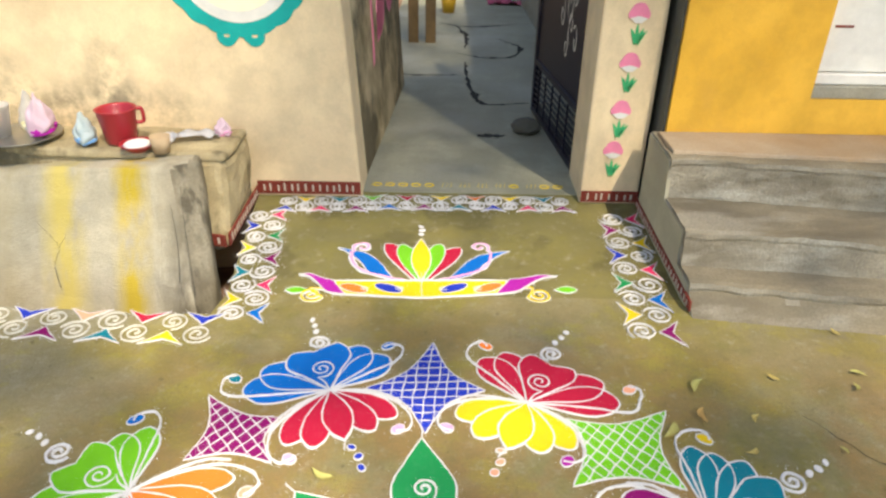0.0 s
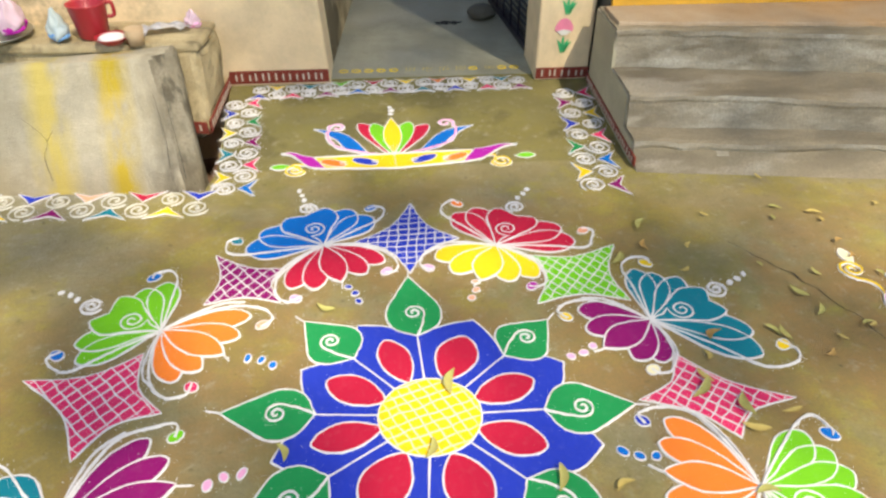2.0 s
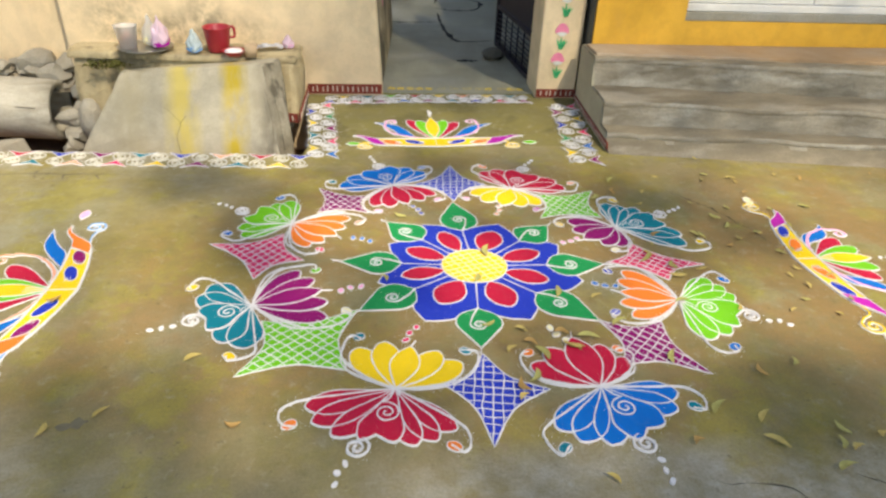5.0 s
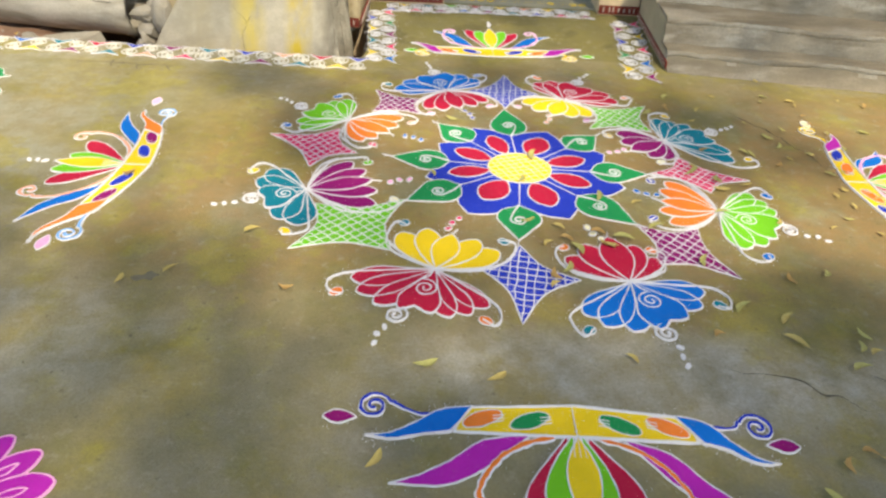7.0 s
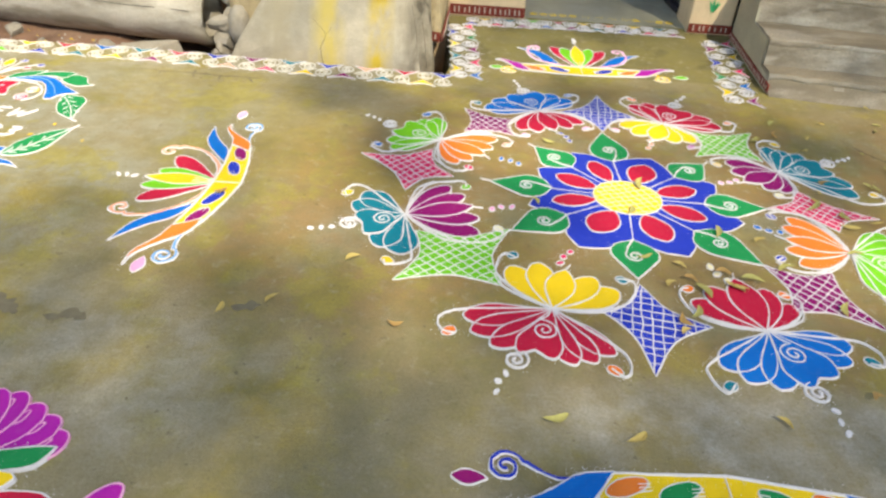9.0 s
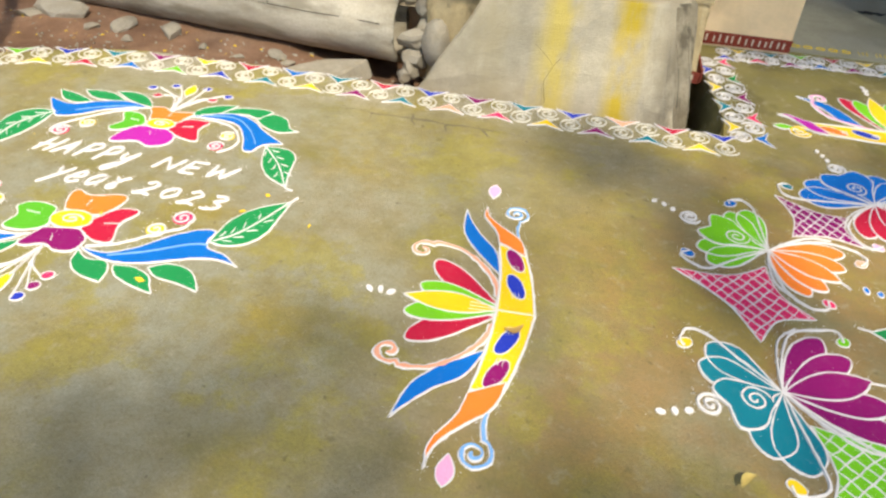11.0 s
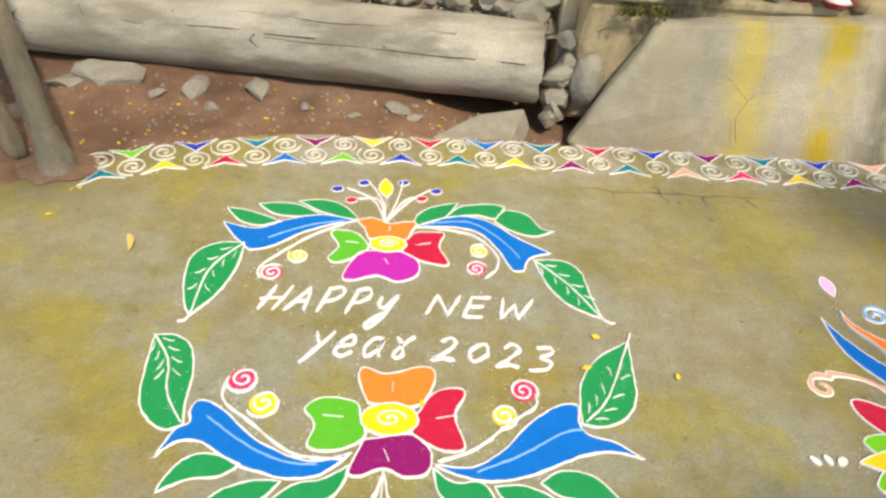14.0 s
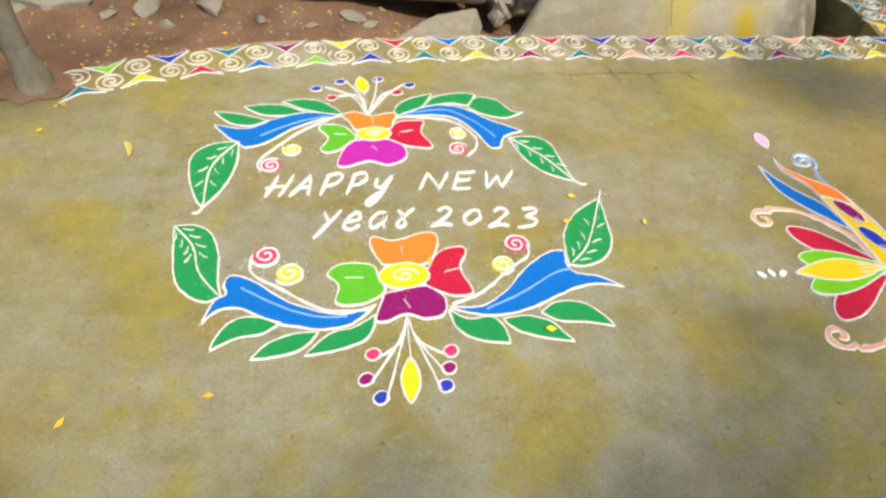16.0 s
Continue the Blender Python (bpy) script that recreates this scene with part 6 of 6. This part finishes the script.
# ---- things on the bench ----
def lathe(profile, seg=28):
    bm = bmesh.new()
    rows = [[bm.verts.new((r * math.cos(2 * math.pi * k / seg), r * math.sin(2 * math.pi * k / seg), z)) for k in range(seg)] for r, z in profile]
    for a, b in zip(rows, rows[1:]):
        for k in range(seg):
            bm.faces.new((a[k], a[(k + 1) % seg], b[(k + 1) % seg], b[k]))
    bm.faces.new(rows[0])
    bm.faces.new(rows[-1])
    bmesh.ops.recalc_face_normals(bm, faces=bm.faces[:])
    return shade_smooth(bm)


def plastic(name, col, alpha_like=0.0, rough=0.35):
    m = plain(name, col, rough, vary=0.12)
    b = m.node_tree.nodes["Principled BSDF"]
    b.inputs["Transmission Weight"].default_value = alpha_like
    b.inputs["Specular IOR Level"].default_value = 0.5
    return m


TOP = 0.405
STEEL = plain("dull_steel", (0.5, 0.5, 0.48), 0.3, 0.9, vary=0.2)
RED_PLASTIC = plastic("red_plastic", (0.36, 0.02, 0.03))
mug = thing("mug", "red plastic mug with a handle, on the bench", "mug", "", (-1.5, 2.95, TOP), 20)
part("body", lathe([(0.062, 0.0), (0.068, 0.01), (0.086, 0.15), (0.092, 0.158), (0.086, 0.16), (0.079, 0.15), (0.06, 0.012)]), RED_PLASTIC, mug)
part("handle", limb([(0.084, 0.0, 0.148), (0.108, 0.0, 0.146), (0.109, 0.0, 0.09), (0.078, 0.0, 0.085)], 0.01, 0.009, 8), RED_PLASTIC, mug)
dish = thing("dish", "small red dish heaped with white powder, on the bench", "dish", "", (-1.38, 2.84, TOP), 0)
part("body", lathe([(0.04, 0.0), (0.075, 0.03), (0.08, 0.036), (0.074, 0.034), (0.04, 0.008)]), RED_PLASTIC, dish)
part("powder_heap", lathe([(0.066, 0.026), (0.05, 0.038), (0.02, 0.046), (0.004, 0.047)]), POWDER["white"], dish, "heap of white powder")
tray = thing("tray", "round steel tray carrying powder bags, on the bench", "tray", "", (-1.98, 2.98, TOP), 0)
part("plate", lathe([(0.14, 0.0), (0.17, 0.018), (0.175, 0.02), (0.17, 0.014), (0.14, 0.005)]), STEEL, tray)


def pouch(name, label, at, size, lower, upper, seed):
    """Knotted plastic pouch part-filled with powder."""
    root = thing(name, label, "bag", "powder bags", at, seed * 40)

    def lump(z0, z1, k):
        bm = bmesh.new()
        bmesh.ops.create_icosphere(bm, subdivisions=4, radius=1)
        for v in bm.verts:
            h = v.co.z * 0.5 + 0.5
            n = noise.noise_vector(v.co * 1.7 + Vector((seed, 0, 0))) * 0.34 + noise.noise_vector(v.co * 5 + Vector((seed, 0, 0))) * 0.06
            wide = (1.15 - 0.75 * h * z1) * k
            v.co = Vector(((v.co.x + n.x) * size[0] * wide, (v.co.y + n.y) * size[1] * wide, max(z0, (h + n.z * 0.35) * size[2] * z1)))
        return shade_smooth(bm)

    part("powder_fill", lump(0.002, 0.5, 0.8), lower, root)
    part("plastic_film", lump(0.001, 1.25, 1.0), upper, root)
    return root


FILM = plastic("clear_film", (0.86, 0.84, 0.8), 0.65, 0.3)
PINK_FILM = plastic("pink_film", (0.82, 0.62, 0.7), 0.35, 0.45)
BLUE_FILM = plastic("blue_film", (0.6, 0.7, 0.68), 0.35, 0.45)
pouch("powder_bag", "clear bag holding pale cream powder, on the tray", (-1.96, 3.05, TOP + 0.012), (0.06, 0.055, 0.15), POWDER["cream"], FILM, 1)
pouch("powder_bag", "pinkish bag holding magenta powder, on the tray", (-1.88, 2.99, TOP + 0.012), (0.08, 0.07, 0.15), POWDER["magenta"], PINK_FILM, 2)
pouch("powder_bag", "pale blue plastic bag, on the bench", (-1.65, 2.92, TOP - 0.002), (0.07, 0.06, 0.12), POWDER["sky"], BLUE_FILM, 3)
pouch("powder_bag", "crumpled pink plastic bag at the bench's end", (-1.06, 3.06, TOP - 0.002), (0.05, 0.045, 0.07), POWDER["pink"], PINK_FILM, 4)
glass = thing("tumbler", "clear plastic tumbler with orange powder, on the tray", "tumbler", "", (-2.09, 2.985, TOP + 0.006), 0)
part("wall", lathe([(0.05, 0.0), (0.072, 0.14), (0.076, 0.143), (0.07, 0.14), (0.048, 0.004)]), FILM, glass)
part("powder_fill", lathe([(0.046, 0.006), (0.055, 0.065), (0.01, 0.078)]), POWDER["orange"], glass)
carton = part("paper_cup", lathe([(0.035, 0.0), (0.045, 0.075), (0.043, 0.075), (0.033, 0.004)]), plain("brown_paper", (0.45, 0.33, 0.2), 0.8))
carton.location = (-1.27, 2.83, TOP - 0.002)
tagged(carton, "small tan paper cup standing on the bench", "cup")
foil_bm = noisy_grid(-0.12, -0.045, 0.12, 0.045, 0.012, lambda x, y: 0.018 + 0.035 * noise.noise(Vector((x * 22, y * 22, 1))) + 0.018 * (1 - (x / 0.12) ** 2))
bmesh.ops.solidify(foil_bm, geom=foil_bm.faces[:], thickness=0.004)
foil = part("foil_wrapper", foil_bm, plastic("silver_white_wrapper", (0.75, 0.75, 0.78), 0.0, 0.3))
foil.matrix_world = pose(-1.18, 2.98, TOP, 0, 0, 18)
tagged(foil, "crumpled silvery white wrapper lying on the bench", "wrapper")

# ---- fallen leaves ----
LEAF_MATS = [plain("dry_leaf_yellow", (0.52, 0.4, 0.12), 0.7, vary=0.4, scale=40), plain("dry_leaf_olive", (0.42, 0.39, 0.12), 0.7, vary=0.4, scale=40), plain("dry_leaf_brown", (0.4, 0.25, 0.08), 0.8, vary=0.4, scale=40)]


def leaf_mesh(length, width, curl, mat, seed):
    bm = bmesh.new()
    rows = []
    n = 8
    for i in range(n + 1):
        s = i / n
        h = width * math.sin(math.pi * s**0.85) ** 0.9 + 0.0006
        bendy = curl * 0.5 * math.sin(s * math.pi)
        rows.append([bm.verts.new((length * (s - 0.5), bendy * length + h * k, 0.004 + abs(k) * h * 0.7 + curl * length * (s - 0.5) ** 2 * 0.9 + 0.002 * noise.noise(Vector((s * 6, k, seed))))) for k in (-1, 0, 1)])
    for a, b in zip(rows, rows[1:]):
        for k in range(2):
            bm.faces.new((a[k], b[k], b[k + 1], a[k + 1]))
    me = bpy.data.meshes.new("fallen_leaf")
    shade_smooth(bm).to_mesh(me)
    bm.free()
    me.materials.append(mat)
    return me


LEAVES = [leaf_mesh(0.085, 0.012, 0.25, LEAF_MATS[0], 1), leaf_mesh(0.075, 0.011, 0.4, LEAF_MATS[1], 2), leaf_mesh(0.065, 0.012, 0.6, LEAF_MATS[2], 3), leaf_mesh(0.095, 0.013, 0.3, LEAF_MATS[1], 4), leaf_mesh(0.055, 0.01, 0.5, LEAF_MATS[0], 5)]
LEAF_LABELS = ("dry yellow leaf lying on the concrete", "narrow olive leaf lying on the concrete", "curled brown leaf lying on the concrete", "long olive leaf lying on the concrete", "small yellow leaf lying on the concrete")
rnd = random.Random(8)
spots = [(-0.39, -0.38), (-0.17, -0.43), (-0.51, -0.74), (0.26, -0.33), (0.58, -0.2), (0.79, -0.69), (0.86, -0.65), (0.92, -0.67), (1.0, -0.32), (-1.47, -0.06), (-1.31, 0.01), (-0.89, -0.05), (-1.09, 0.27), (1.19, -0.38),
         (-0.12, -0.97), (-0.64, -0.97), (-0.68, -1.02), (0.36, -0.93), (0.69, -0.81), (0.85, -0.96)]
spots += [(rnd.gauss(1.25, 0.3), rnd.gauss(0.95, 0.5)) for _ in range(42)] + [(rnd.gauss(0.25, 0.12), rnd.gauss(0.28, 0.08)) for _ in range(9)] + [(rnd.uniform(-0.6, 0.9), rnd.uniform(-0.1, 1.4)) for _ in range(16)]
spots += [(rnd.uniform(1.0, 2.6), rnd.uniform(-0.9, 1.9)) for _ in range(26)] + [(rnd.uniform(-4.4, -1.2), rnd.uniform(0.2, 1.9)) for _ in range(4)]
spots += [(rnd.uniform(0.85, 1.7), rnd.uniform(-0.45, 0.25)) for _ in range(11)]
spots = [p for p in spots if math.hypot((p[0] + 3.33) / 0.75, (p[1] - 1.15) / 0.8) > 1]
for i, (x, y) in enumerate(spots):
    k = rnd.randrange(5)
    ob = new("fallen_leaf", LEAVES[k])
    ob.matrix_world = pose(x, y, 0.006, rnd.uniform(-12, 12), rnd.uniform(-12, 12), rnd.uniform(0, 360)) @ Matrix.Scale(rnd.uniform(0.5, 0.8) if x > 0.95 and y > 0.3 else rnd.uniform(0.8, 1.05), 4)
    tagged(ob, LEAF_LABELS[k], "leaf", "fallen leaves")

# ---- shade tree over the yard ----
st = thing("shade_tree", "broad leafy tree standing beyond the yard, shading it", "tree")
part("trunk", limb([(4.5, -11.5, -0.45), (4.4, -11.4, 2.0), (4.0, -11.0, 4.6), (3.6, -10.2, 6.8)], 0.34, 0.2, 14), BARK, st)
for tip in ((-1.0, -8.6, 8.9), (1.4, -6.6, 9.2), (4.0, -8.4, 9.2), (4.4, -4.4, 9.4), (1.0, -4.2, 9.0), (6.6, -9.0, 8.6)):
    part("limb", limb([(3.8, -10.6, 5.8), ((tip[0] + 3.8) / 2, (tip[1] - 10.6) / 2, 7.9), tip], 0.05, 0.012, 8), BARK, st)
SUNNY = ((-3.4, 1.25, 1.25, 1.0), (-4.4, 1.0, 0.8, 0.55), (-4.0, 0.64, 0.55, 0.36), (-3.85, 0.45, 0.55, 0.25), (-2.3, 1.6, 0.55, 0.42), (-1.4, 0.48, 0.34, 0.28), (-1.45, 1.1, 0.2, 0.26), (-0.81, -0.02, 0.13, 0.2), (1.5, 0.6, 0.5, 0.3), (2.3, 0.85, 0.6, 0.4), (1.9, 1.45, 0.5, 0.12),
         (2.0, 1.95, 0.9, 0.1), (-1.05, 1.95, 0.22, 0.14), (-0.55, 1.2, 0.18, 0.14), (0.1, 0.85, 0.2, 0.14), (0.75, 0.3, 0.18, 0.1), (-3.0, 2.75, 0.2, 0.1))
rnd = random.Random(21)
centres, thick, high, loose = [], [], [], []
slope = sun_dir / sun_dir.z
gx = -7.0
while gx < 5.5:
    gy = -4.0
    while gy < (9.0 if -1.2 < gx < 2.0 else 6.2):
        x, y = gx + rnd.uniform(-0.13, 0.13), gy + rnd.uniform(-0.13, 0.13)
        lit = any(((x - a) / (c + 0.12)) ** 2 + ((y - b) / (d + 0.12)) ** 2 < 1 for a, b, c, d in SUNNY)
        if not lit:
            h = 9.0 + 0.6 * math.sin(x * 1.3) + rnd.uniform(-0.7, 0.7)
            centres.append(Vector((x, y, 0)) + slope * h)
            if y > 2.1:
                high.append(centres.pop())
                loose.append(30 if -1.0 < x < 0.75 and y > 3.1 else 9 if x < -2.4 else 8 if x < 0.5 else 6 if x < 0.95 else 17)
            else:
                thick.append((12 if x < -1.75 else 19 if x < -0.9 else 11 if x < 0.8 else 16) if y > 0.12 else 14 if x < -1.4 else (16 if y < -0.15 else 26) if x < -0.4 else 14 if y > -0.4 and x < 0.8 else 28)
        gy += 0.27
    gx += 0.27
v, f = leaves(centres, [6 * n for n in thick], 0.13, 0.085, rnd)
mesh_part("crown", v, f, FOLIAGE, st)
v, f = leaves(high, [5 * n for n in loose], 0.2, 0.075, rnd)
mesh_part("upper_crown", v, f, FOLIAGE, st)
